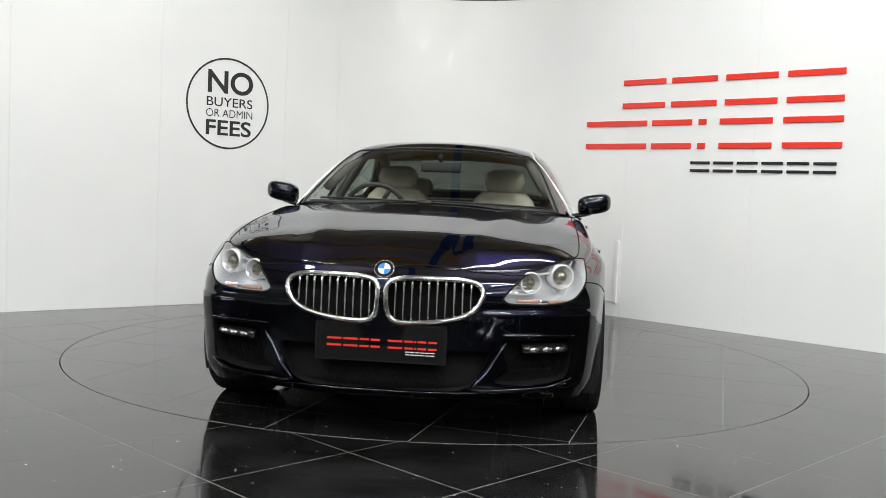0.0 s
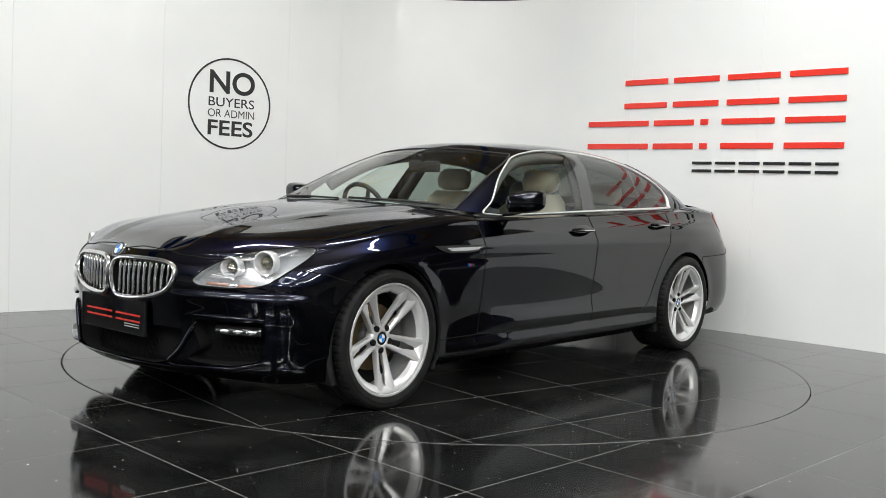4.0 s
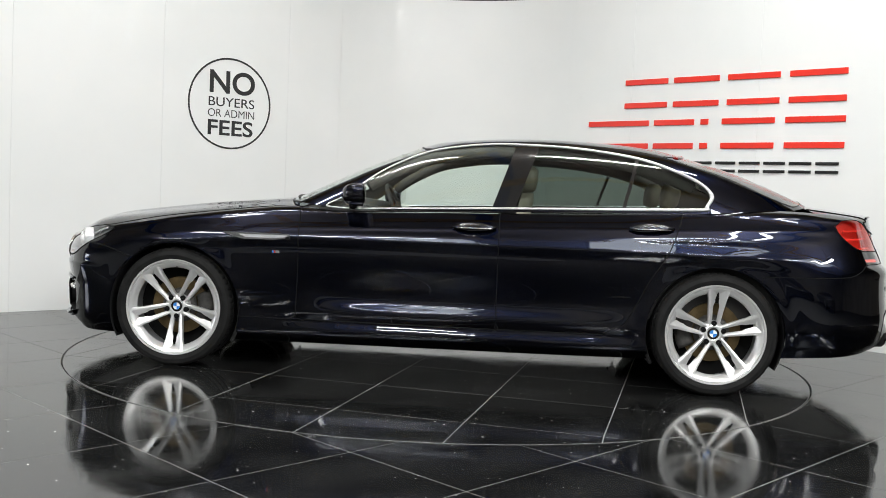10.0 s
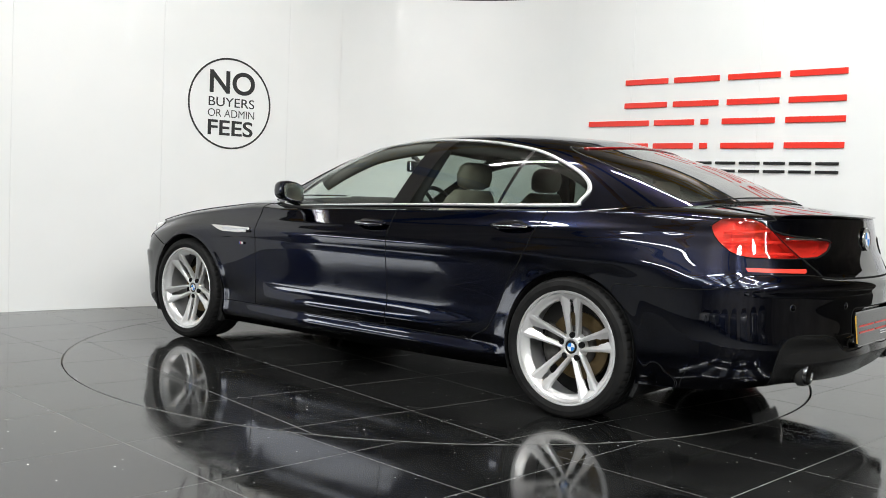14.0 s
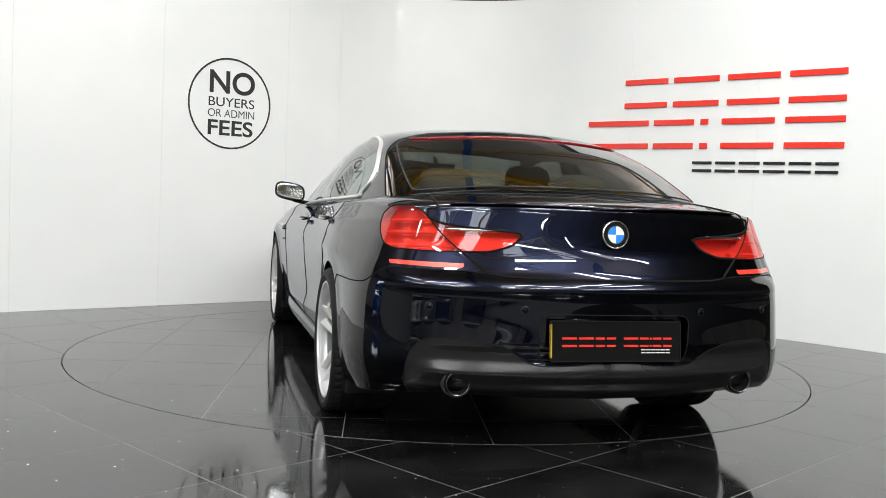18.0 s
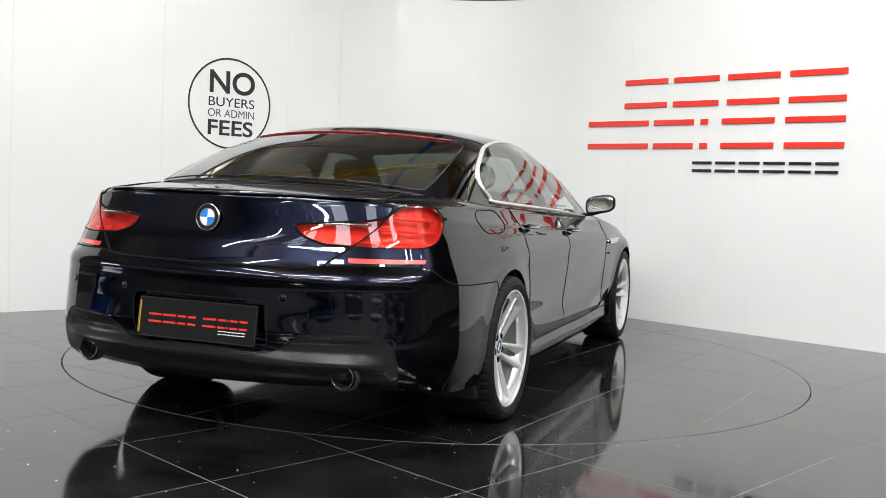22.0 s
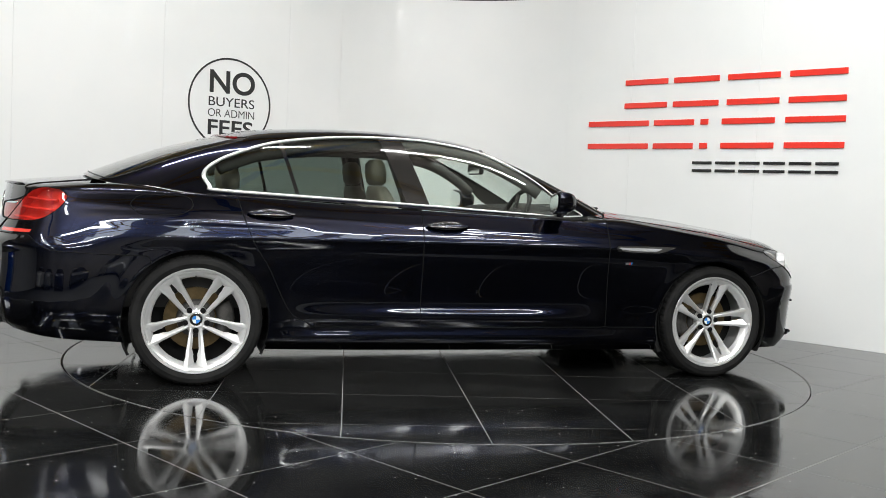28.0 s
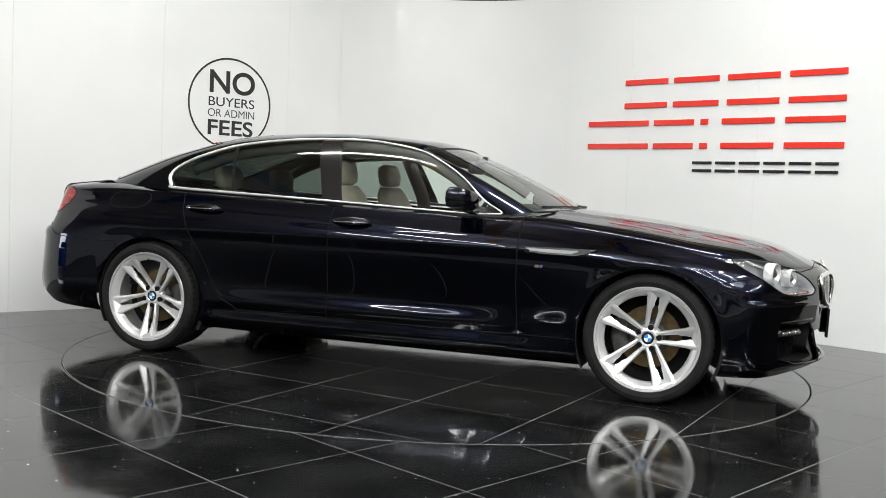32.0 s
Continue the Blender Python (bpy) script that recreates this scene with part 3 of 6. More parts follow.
LEVEL_IN = [(0.06, 0.014, 0.015, 0.010, 0.0, 0.016, 0.06), (0.065, 0.016, 0.014, 0.008, 0.0, 0.02, 0.07), (0.06, 0.02, 0.008, 0.0, 0.004, 0.028, 0.08),
            (0.05, 0.03, 0.02, 0.008, 0.0, 0.008, 0.06), (0.075, 0.034, 0.032, 0.016, 0.003, 0.008, 0.06), (0.075, 0.018, 0.010, 0.028, 0.003, 0.008, 0.075),
            (0.075, 0.026, 0.022, 0.021, 0.004, 0.010, 0.085), (0.045, 0.022, 0.012, 0.005, 0.0, 0.010, 0.09), (0.024, -0.006, -0.020, -0.016, -0.004, 0.046, 0.105),
            (0.050, -0.002, -0.020, -0.008, 0.0, 0.058, 0.098), (0.09, 0.045, 0.014, 0.008, 0.004, 0.056, 0.070)]
level_z = [mono(STATION, [r[k] for r in LEVEL_Z]) for k in range(7)]
level_in = [mono(STATION, [r[k] for r in LEVEL_IN]) for k in range(7)]
fillet_w = mono([0, 4, 6, 7.4, 10.5, 11.5, 13, 15, 17], [0.22, 0.20, 0.17, 0.06, 0.06, 0.10, 0.12, 0.07, 0.05])
deck_z = spline([-2.67, -2.55, -2.25, -2.02, -1.2, -0.3, 0.7, 0.86, 1.086, 1.435, 1.78, 2.05, 2.205, 2.37], [0.966, 0.990, 1.028, 1.050, 1.01, 0.975, 0.965, 0.972, 0.956, 0.921, 0.872, 0.822, 0.768, 0.71])
crease_z = mono([-2.4, -1.5, -0.6, 0.8, 1.4, 2.0], [0.74, 0.748, 0.757, 0.752, 0.72, 0.68])
handle_line = mono([-2.4, -1.125, -0.17, 0.8, 1.6], [0.915, 0.877, 0.842, 0.806, 0.775])


def side_profile(u, v):
    """Height and inset at level v (0 to 6) of the outline station u."""
    k = np.clip(v.astype(int), 0, 5)
    zs = np.stack([f(u) for f in level_z])
    ins = np.stack([f(u) for f in level_in])
    out = []
    for a in (zs, ins):
        m = np.zeros_like(a)
        d = np.diff(a, axis=0)
        for i in range(1, 6):
            ok = d[i - 1] * d[i] > 0
            m[i] = np.where(ok, 2 * d[i - 1] * d[i] / np.where(ok, d[i - 1] + d[i], 1), 0)
        m[0], m[6] = d[0], d[5]
        pick = lambda q, j: np.take_along_axis(q, j[None], 0)[0]
        s = v - k
        out.append(pick(a, k) * (1 + 2 * s) * (1 - s) ** 2 + pick(m, k) * s * (1 - s) ** 2 + pick(a, k + 1) * s * s * (3 - 2 * s) + pick(m, k + 1) * s * s * (s - 1))
    return out


def body_point(u, v):
    """A point of the body's left half: v 0 to 6 climbs the side, 6 to 7 crosses the deck to the middle."""
    u, v = np.asarray(u, float), np.asarray(v, float)
    e = 1e-3
    px, py = plan_x(u), plan_y(u)
    dx, dy = plan_x(u + e) - plan_x(u - e), plan_y(u + e) - plan_y(u - e)
    ln = np.hypot(dx, dy) + 1e-12
    nx, ny = dy / ln, -dx / ln
    vs = np.minimum(v, 6.0)
    z, ins = side_profile(u, vs)
    # sharp shoulder line along the flank
    on = np.clip((2.0 - np.abs(px)) / 0.5, 0, 1)
    ins = ins - on * 0.010 * np.clip(1 - np.abs(z - crease_z(px)) / 0.055, 0, 1)
    # fine crease through the door handles, and the groove between doors and sill
    ins = ins - 0.0045 * np.clip(1 - np.abs(z - handle_line(px)) / 0.022, 0, 1) * np.clip((2.25 + px) / 0.3, 0, 1) * np.clip((1.15 - px) / 0.3, 0, 1)
    ins = ins + 0.014 * np.clip(1 - np.abs(z - 0.288) / 0.045, 0, 1) * np.clip((1.15 + px) / 0.3, 0, 1) * np.clip((0.95 - px) / 0.4, 0, 1)
    # ledges: the boot lid sits back behind the bumper, the lower bumper stands out below the lamps
    ins = ins + 0.016 * np.clip((z - 0.712) / 0.016, 0, 1) * np.clip((u - 13.7) / 0.5, 0, 1)
    ins = ins - 0.012 * np.clip((0.556 - z) / 0.012, 0, 1) * np.clip((z - 0.43) / 0.1, 0, 1) * np.clip((u - 1.45) / 0.3, 0, 1) * np.clip((4.4 - u) / 0.6, 0, 1)
    # sharp shelf edge round the rear bumper
    ins = ins - 0.007 * np.clip(1 - np.abs(z - 0.682) / 0.034, 0, 1) * np.clip((u - 13.4) / 1.2, 0, 1)
    # dished valance round the tailpipes with a ridge across its middle
    low = np.clip((u - 14.6) / 0.5, 0, 1)
    ins = ins + low * (0.018 * np.clip((0.470 - z) / 0.03, 0, 1) - 0.022 * np.clip(1 - np.abs(z - 0.365) / 0.045, 0, 1))
    # wheel-arch lips stand a little proud
    for ax in (AXLE, -AXLE):
        r = np.hypot(px - ax, z - 0.325)
        ins = ins - 0.0055 * np.exp(-((r - 0.365) / 0.045) ** 2) * (z > 0.12)
    x, y = px - nx * ins, py - ny * ins
    # deck
    t = np.clip(v - 6.0, 0, 1)
    r = t ** 1.7
    mx = np.clip(x, -2.40, 2.03)
    X, Y = x + (mx - x) * r, y * (1 - r)
    dist = np.hypot(X - x, Y - y)
    w = fillet_w(u)
    q = np.clip(dist / w, 0, 1)
    q = np.sqrt(np.clip(1 - (1 - q) ** 2, 0, 1))
    crown = 0.055 * (np.abs(Y) / 0.8) ** 2
    ridge = np.where(X > 0.8, 0.007 * np.clip(1 - np.abs(np.abs(Y) - (0.36 + 0.14 * np.clip((1.9 - X), 0, 1.2))) / 0.10, 0, 1), 0)
    H = deck_z(X) - crown + ridge
    Z = z + (np.maximum(H, z + 0.004) - z) * q
    deck = v > 6.0
    return np.stack([np.where(deck, X, x), np.where(deck, Y, y), np.where(deck, Z, z)], -1)


# ---------------------------------------------------------------- car: surface of the greenhouse
# stations round the cabin: foot of the glass (x, y, z) and roof edge (x, y)
CAB = [(0.965, 0.0, 0.955, 0.17, 0.0), (0.95, 0.30, 0.955, 0.158, 0.285), (0.90, 0.57, 0.950, 0.125, 0.485), (0.79, 0.748, 0.938, 0.06, 0.572),
       (0.43, 0.824, 0.920, -0.12, 0.605), (-0.30, 0.848, 0.938, -0.45, 0.618), (-0.90, 0.838, 0.957, -0.85, 0.616), (-1.40, 0.812, 0.972, -1.14, 0.600),
       (-1.88, 0.712, 1.005, -1.275, 0.548), (-2.06, 0.42, 1.042, -1.345, 0.325), (-2.10, 0.0, 1.053, -1.36, 0.0)]
_ci = np.arange(-1, len(CAB) + 1)
_cab = [CAB[1]] + CAB + [CAB[-2]]
cab_f = [spline(_ci, [(-r[k] if k in (1, 4) and i in (0, len(_cab) - 1) else r[k]) for i, r in enumerate(_cab)]) for k in range(5)]
roof_c = spline([-1.45, -1.26, -0.89, -0.52, -0.15, 0.0, 0.2], [1.285, 1.332, 1.373, 1.383, 1.366, 1.349, 1.308])


def roof_z(x, y):
    return roof_c(x) - 0.062 * (np.abs(y) / 0.60) ** 2.2


def cab_point(s, v):
    """A point of the cabin's left half: v 0 at the foot, about 0.5 at the roof edge, 1 on the middle line."""
    s, v = np.asarray(s, float), np.asarray(v, float)
    bx, by, bz, tx, ty = (f(s) for f in cab_f)
    tz = roof_z(tx, ty)
    cx = np.clip(tx, -1.05, -0.08)
    cz = roof_z(cx, 0)
    B, T, C = np.stack([bx, by, bz], -1), np.stack([tx, ty, tz], -1), np.stack([cx, 0 * cx, cz], -1)
    out = (T - B)[..., :2]
    flat = np.stack([bx - tx, by - ty], -1)
    flat = flat / (np.linalg.norm(flat, axis=-1, keepdims=True) + 1e-9)
    bulge = np.concatenate([flat * (0.028 + 0.014 * np.clip(-flat[..., :1], 0, 1) - 0.016 * np.clip(flat[..., :1], 0, 1)), np.full_like(flat[..., :1], 0.012) + np.where(flat[..., :1] > 0, 0.008, 0.006) * np.abs(flat[..., :1])], -1)
    M = B + 0.5 * (T - B) + bulge
    T1 = T + (B - T) * 0.13 + bulge * 0.35
    mid = T + 0.5 * (C - T)
    mid[..., 2] = roof_z(mid[..., 0], mid[..., 1]) + 0.012
    T2 = T + (mid - T) * 0.22
    T2[..., 2] = roof_z(T2[..., 0], T2[..., 1]) + 0.004
    ctl = [B, M, T1, T2, mid, C]
    # clamped quadratic B-spline over six control points
    kn = np.array([0, 0, 0, 0.3, 0.5, 0.7, 1, 1, 1])
    v = np.clip(v, 0, 1 - 1e-9)
    N = [((kn[i] <= v) & (v < kn[i + 1])).astype(float) for i in range(8)]
    for d in (1, 2):
        M2 = []
        for i in range(len(N) - 1):
            a = (v - kn[i]) / (kn[i + d] - kn[i]) * N[i] if kn[i + d] > kn[i] else 0
            b = (kn[i + d + 1] - v) / (kn[i + d + 1] - kn[i + 1]) * N[i + 1] if kn[i + d + 1] > kn[i + 1] else 0
            M2.append(a + b)
        N = M2
    return sum(n[..., None] * c for n, c in zip(N, ctl))


# ---------------------------------------------------------------- cutting a surface along smooth lines
class Sheet:
    """A grid over a surface whose nodes slide along it onto the lines that cut it."""

    def __init__(self, fn, us, vs):
        self.fn = fn
        self.uv = np.stack(np.meshgrid(us, vs, indexing="ij"), -1)
        self.p = fn(self.uv[..., 0], self.uv[..., 1])
        self.locked = np.zeros(self.uv.shape[:2], bool)

    def cut(self, g, lock=True):
        """Slides nodes onto g = 0, where g is a function of (points, uv)."""
        val = g(self.p, self.uv)
        best = np.full(val.shape, 0.5001)
        dest = self.uv.copy()
        for ax in (0, 1):
            a = [slice(None)] * 2
            b = [slice(None)] * 2
            a[ax], b[ax] = slice(0, -1), slice(1, None)
            a, b = tuple(a), tuple(b)
            hit = (val[a] * val[b]) < 0
            if not hit.any():
                continue
            ii, jj = np.nonzero(hit)
            ua, ub = self.uv[a][ii, jj], self.uv[b][ii, jj]
            va = val[a][ii, jj]
            lo, hi = np.zeros(len(ii)), np.ones(len(ii))
            for _ in range(14):
                m = (lo + hi) / 2
                um = ua + (ub - ua) * m[:, None]
                s = g(self.fn(um[:, 0], um[:, 1]), um) * va > 0
                lo, hi = np.where(s, m, lo), np.where(s, hi, m)
            um = ua + (ub - ua) * lo[:, None]
            for k in range(len(ii)):
                i, j = ii[k], jj[k]
                i2, j2 = (i + 1, j) if ax == 0 else (i, j + 1)
                for (x, y, c) in ((i, j, lo[k]), (i2, j2, 1 - lo[k])):
                    if c < best[x, y] and not self.locked[x, y]:
                        best[x, y] = c
                        dest[x, y] = um[k]
        moved = best < 0.5001
        self.uv[moved] = dest[moved]
        self.p[moved] = self.fn(self.uv[moved][:, 0], self.uv[moved][:, 1])
        if lock:
            self.locked |= moved
        return self

    def faces(self, label):
        """Quads (and split quads) with the label that a function gives to their middles."""
        nu, nv = self.uv.shape[:2]
        idx = np.arange(nu * nv).reshape(nu, nv)
        q = np.stack([idx[:-1, :-1], idx[1:, :-1], idx[1:, 1:], idx[:-1, 1:]], -1).reshape(-1, 4)
        P, U = self.p.reshape(-1, 3), self.uv.reshape(-1, 2)
        # split along the shorter diagonal so that cut lines stay true
        d1 = np.linalg.norm(P[q[:, 0]] - P[q[:, 2]], axis=1)
        d2 = np.linalg.norm(P[q[:, 1]] - P[q[:, 3]], axis=1)
        L = self.locked.reshape(-1)
        l1, l2 = L[q[:, 0]] & L[q[:, 2]], L[q[:, 1]] & L[q[:, 3]]
        first = np.where(l1 & ~l2, True, np.where(l2 & ~l1, False, d1 <= d2))
        t = np.concatenate([np.where(first[:, None], q[:, [0, 1, 2]], q[:, [0, 1, 3]]), np.where(first[:, None], q[:, [0, 2, 3]], q[:, [1, 2, 3]])])
        lab = label(P[t].mean(1), U[t].mean(1))
        return P, t, lab


def in_poly(poly):
    """Signed distance (negative inside) from a closed outline, for arrays of 2D points."""
    A = np.asarray(poly, float)
    B = np.roll(A, -1, 0)

    def f(x, y):
        shp = np.shape(x)
        p = np.stack([np.ravel(x), np.ravel(y)], -1)[:, None]
        d = B - A
        t = np.clip(((p - A) * d).sum(-1) / ((d * d).sum(-1) + 1e-12), 0, 1)
        dist = np.linalg.norm(p - (A + t[..., None] * d), axis=-1).min(1)
        c = ((A[:, 1] > p[..., 1]) != (B[:, 1] > p[..., 1])) & (p[..., 0] < (B[:, 0] - A[:, 0]) * (p[..., 1] - A[:, 1]) / (B[:, 1] - A[:, 1] + 1e-12) + A[:, 0])
        inside = c.sum(1) % 2 == 1
        return np.where(inside, -dist, dist).reshape(shp)
    return f


def rounded(pts, n=8, closed=True):
    """A smooth closed outline through a few points (Catmull-Rom)."""
    pts = [np.asarray(p, float) for p in pts]
    out = []
    m = len(pts)
    for i in range(m if closed else m - 1):
        p0, p1, p2, p3 = (pts[(i + k) % m] if closed else pts[min(max(i + k, 0), m - 1)] for k in (-1, 0, 1, 2))
        for k in range(n):
            t = k / n
            out.append(0.5 * ((2 * p1) + (p2 - p0) * t + (2 * p0 - 5 * p1 + 4 * p2 - p3) * t * t + (3 * p1 - p0 - 3 * p2 + p3) * t ** 3))
    if not closed:
        out.append(pts[-1])
    return out


def sheet_mesh(P, tris, mirror):
    """A bmesh-free mesh of part of a sheet, mirrored to the right half when asked."""
    used, inv = np.unique(tris, return_inverse=True)
    V = P[used].copy()
    T = inv.reshape(-1, 3)
    if mirror:
        V[:, 1] *= -1
        T = T[:, ::-1]
    return V, T


def raw_part(name, V, T, mat, parent, label="", smooth=True):
    me = bpy.data.meshes.new(name)
    me.from_pydata([tuple(map(float, v)) for v in V], [], [tuple(map(int, t)) for t in T])
    me.materials.append(mat)
    if smooth:
        me.shade_smooth()
    ob = new(name, me)
    ob.parent = parent
    return tagged(ob, label)
# ---------------------------------------------------------------- car: panels
CAR_OFF = (-0.0627, 0.0045)
car = thing("car", "dark blue-black four-door coupe saloon with silver alloy wheels on the turntable", "car")

# columns evenly spaced along the outline
_uu = np.linspace(0, NP, 4000)
_len = np.concatenate([[0], np.cumsum(np.hypot(np.diff(plan_x(_uu)), np.diff(plan_y(_uu))))])
US = np.interp(np.linspace(0, _len[-1], 520), _len, _uu)
VS = np.concatenate([np.linspace(0, 6, 74), 6 + np.linspace(0, 1, 48)[1:]])
skin = Sheet(body_point, US, VS)

ARCH_R = 0.366
DOOR_FRONT = mono([0.0, 0.30, 0.61, 0.99, 1.2], [0.80, 0.80, 0.790, 0.803, 0.83])
DOOR_REAR = mono([0.0, 0.30, 0.36, 0.45, 0.60, 0.746, 0.994, 1.3], [-0.88, -0.90, -1.0, -1.055, -1.125, -1.215, -1.305, -1.40])
SILL_Z = 0.295
# outlines along the wrap of the body: (station, height)
HEADLIGHT = [(1.90, 0.603), (2.07, 0.645), (2.30, 0.686), (2.57, 0.712), (3.06, 0.738), (3.58, 0.754), (4.20, 0.764), (4.52, 0.761), (4.57, 0.750), (4.28, 0.709), (3.92, 0.670), (3.60, 0.629), (3.36, 0.600), (3.1, 0.586), (2.70, 0.579), (2.02, 0.582)]
SIDE_INTAKE = rounded([(1.97, 0.435), (2.35, 0.432), (2.9, 0.436), (3.28, 0.438), (3.36, 0.40), (3.34, 0.33), (3.22, 0.268), (2.77, 0.25), (2.2, 0.247), (1.85, 0.262), (2.08, 0.31), (2.0, 0.37)], 5)
TAILLIGHT = [(16.0, 0.884), (15.49, 0.894), (14.95, 0.908), (14.66, 0.926), (14.45, 0.956), (14.1, 0.970), (13.63, 0.974), (13.2, 0.966), (12.98, 0.935), (13.05, 0.895), (13.22, 0.861), (13.5, 0.824), (13.9, 0.806), (14.98, 0.804), (15.61, 0.810), (15.87, 0.838)]
REFLECTOR_STRIP = [(15.3, 0.764), (13.87, 0.764), (13.93, 0.749), (15.3, 0.746)]
DIFFUSER = rounded([(17.6, 0.398), (16.5, 0.398), (16.1, 0.402), (15.85, 0.455), (15.6, 0.48), (15.3, 0.486), (15.0, 0.486), (14.72, 0.462), (14.56, 0.38), (14.5, 0.25), (14.5, 0.05), (16.0, 0.05), (17.6, 0.05)], 5)
# outlines seen from the front: (side, height)
KIDNEY = rounded([(0.017, 0.60), (0.019, 0.645), (0.045, 0.671), (0.12, 0.679), (0.21, 0.679), (0.31, 0.676), (0.378, 0.663), (0.401, 0.630), (0.393, 0.588), (0.360, 0.550), (0.29, 0.520), (0.17, 0.503), (0.06, 0.503), (0.025, 0.53)], 5)
LOWER_GRILLE = rounded([(-0.1, 0.392), (0.15, 0.392), (0.36, 0.39), (0.43, 0.383), (0.425, 0.35), (0.40, 0.30), (0.36, 0.245), (0.27, 0.222), (0.1, 0.214), (-0.1, 0.214)], 5)
PLATE_BAY = [(-0.5, 0.592), (0.285, 0.592), (0.305, 0.575), (0.300, 0.425), (0.285, 0.408), (-0.5, 0.408)]
# bonnet seen from above: (forward, side)
BONNET = rounded([(2.287, -0.1), (2.286, 0.1), (2.270, 0.33), (2.235, 0.44), (2.195, 0.545), (2.095, 0.667), (2.03, 0.724), (1.95, 0.767), (1.82, 0.797), (1.4, 0.803), (1.0, 0.785), (0.80, 0.76), (0.70, 0.4), (0.7, -0.1)], 4)
TAIL_SPLIT = mono([0.70, 0.798, 0.931, 1.1], [15.75, 15.30, 14.66, 14.0])
BUMPER_TOP = mono([11, 12, 13.2, 13.6, 13.9, 15.3, 15.9, 17], [0.650, 0.655, 0.668, 0.700, 0.735, 0.737, 0.722, 0.720])
WING_LOW = mono([3.5, 3.9, 4.4, 5.2, 6.0], [0.645, 0.665, 0.655, 0.60, 0.55])

f_head, f_intake, f_tail, f_refl, f_diff = (in_poly(q) for q in (HEADLIGHT, SIDE_INTAKE, TAILLIGHT, REFLECTOR_STRIP, DIFFUSER))
f_kidney, f_lower, f_plate, f_bonnet = (in_poly(q) for q in (KIDNEY, LOWER_GRILLE, PLATE_BAY, BONNET))


def g_arch(p, uv):
    return np.minimum(np.hypot(p[..., 0] - AXLE, p[..., 2] - 0.325), np.hypot(p[..., 0] + AXLE, p[..., 2] - 0.325)) - ARCH_R + 10 * (uv[..., 1] > 6)


def only(g, cond):
    """A cutting line that counts only where cond holds."""
    return lambda p, uv: np.where(cond(p, uv), g(p, uv), np.nan)


def wrap(f):
    """A line given along the wrap; a station counts as about 16 cm of length."""
    return lambda p, uv: f(uv[..., 0], p[..., 2])


def near(lo, hi, v0=0.0, v1=6.9):
    return lambda p, uv: (uv[..., 0] > lo) & (uv[..., 0] < hi) & (uv[..., 1] > v0) & (uv[..., 1] < v1)


flank = lambda p, uv: (uv[..., 1] < 6.15) & (np.abs(p[..., 0]) < 1.5)
front_view = lambda f: (lambda p, uv: f(p[..., 1], p[..., 2]))
skin.cut(g_arch)
skin.cut(only(wrap(f_head), near(1.5, 5, 2, 6.5)))
skin.cut(only(front_view(f_kidney), near(-1, 2.2, 1, 6)))
skin.cut(only(wrap(f_intake), near(1, 4.5, 0, 5)))
skin.cut(only(front_view(f_lower), near(-1, 2.2, 0, 5)))
skin.cut(only(wrap(f_tail), near(12, 17, 3, 6.25)))
skin.cut(only(wrap(f_refl), near(12, 17, 3, 6)))
skin.cut(only(wrap(f_diff), near(13, 18, 0, 5)))
skin.cut(only(front_view(f_plate), near(15.8, 18, 1, 5)))
skin.cut(only(lambda p, uv: f_bonnet(p[..., 0], p[..., 1]), near(-1, 8, 5.2, 7)))
skin.cut(only(lambda p, uv: uv[..., 0] - TAIL_SPLIT(p[..., 2]), lambda p, uv: (uv[..., 0] > 13.8) & (p[..., 2] > 0.735) & (uv[..., 1] < 6.1)))
skin.cut(only(lambda p, uv: p[..., 2] - BUMPER_TOP(uv[..., 0]), near(11.5, 18, 1, 6)))
skin.cut(only(lambda p, uv: p[..., 2] - WING_LOW(uv[..., 0]), near(3.6, 6, 1, 6)))
skin.cut(only(lambda p, uv: p[..., 0] - DOOR_FRONT(p[..., 2]), flank))
skin.cut(only(lambda p, uv: p[..., 0] + 0.308, flank))
skin.cut(only(lambda p, uv: p[..., 0] - DOOR_REAR(p[..., 2]), flank))
skin.cut(only(lambda p, uv: p[..., 2] - SILL_Z, lambda p, uv: (uv[..., 1] < 6) & (p[..., 0] < 1.12) & (p[..., 0] > -1.14)))
# the lid's side edge on the deck runs forward from the lamps to the rear window
LID_Y = mono([-2.6, -2.45, -2.2, -2.0, -1.8], [0.64, 0.655, 0.64, 0.60, 0.56])
skin.cut(only(lambda p, uv: p[..., 1] - LID_Y(p[..., 0]), lambda p, uv: (uv[..., 1] > 6.0) & (p[..., 0] < -1.85)))


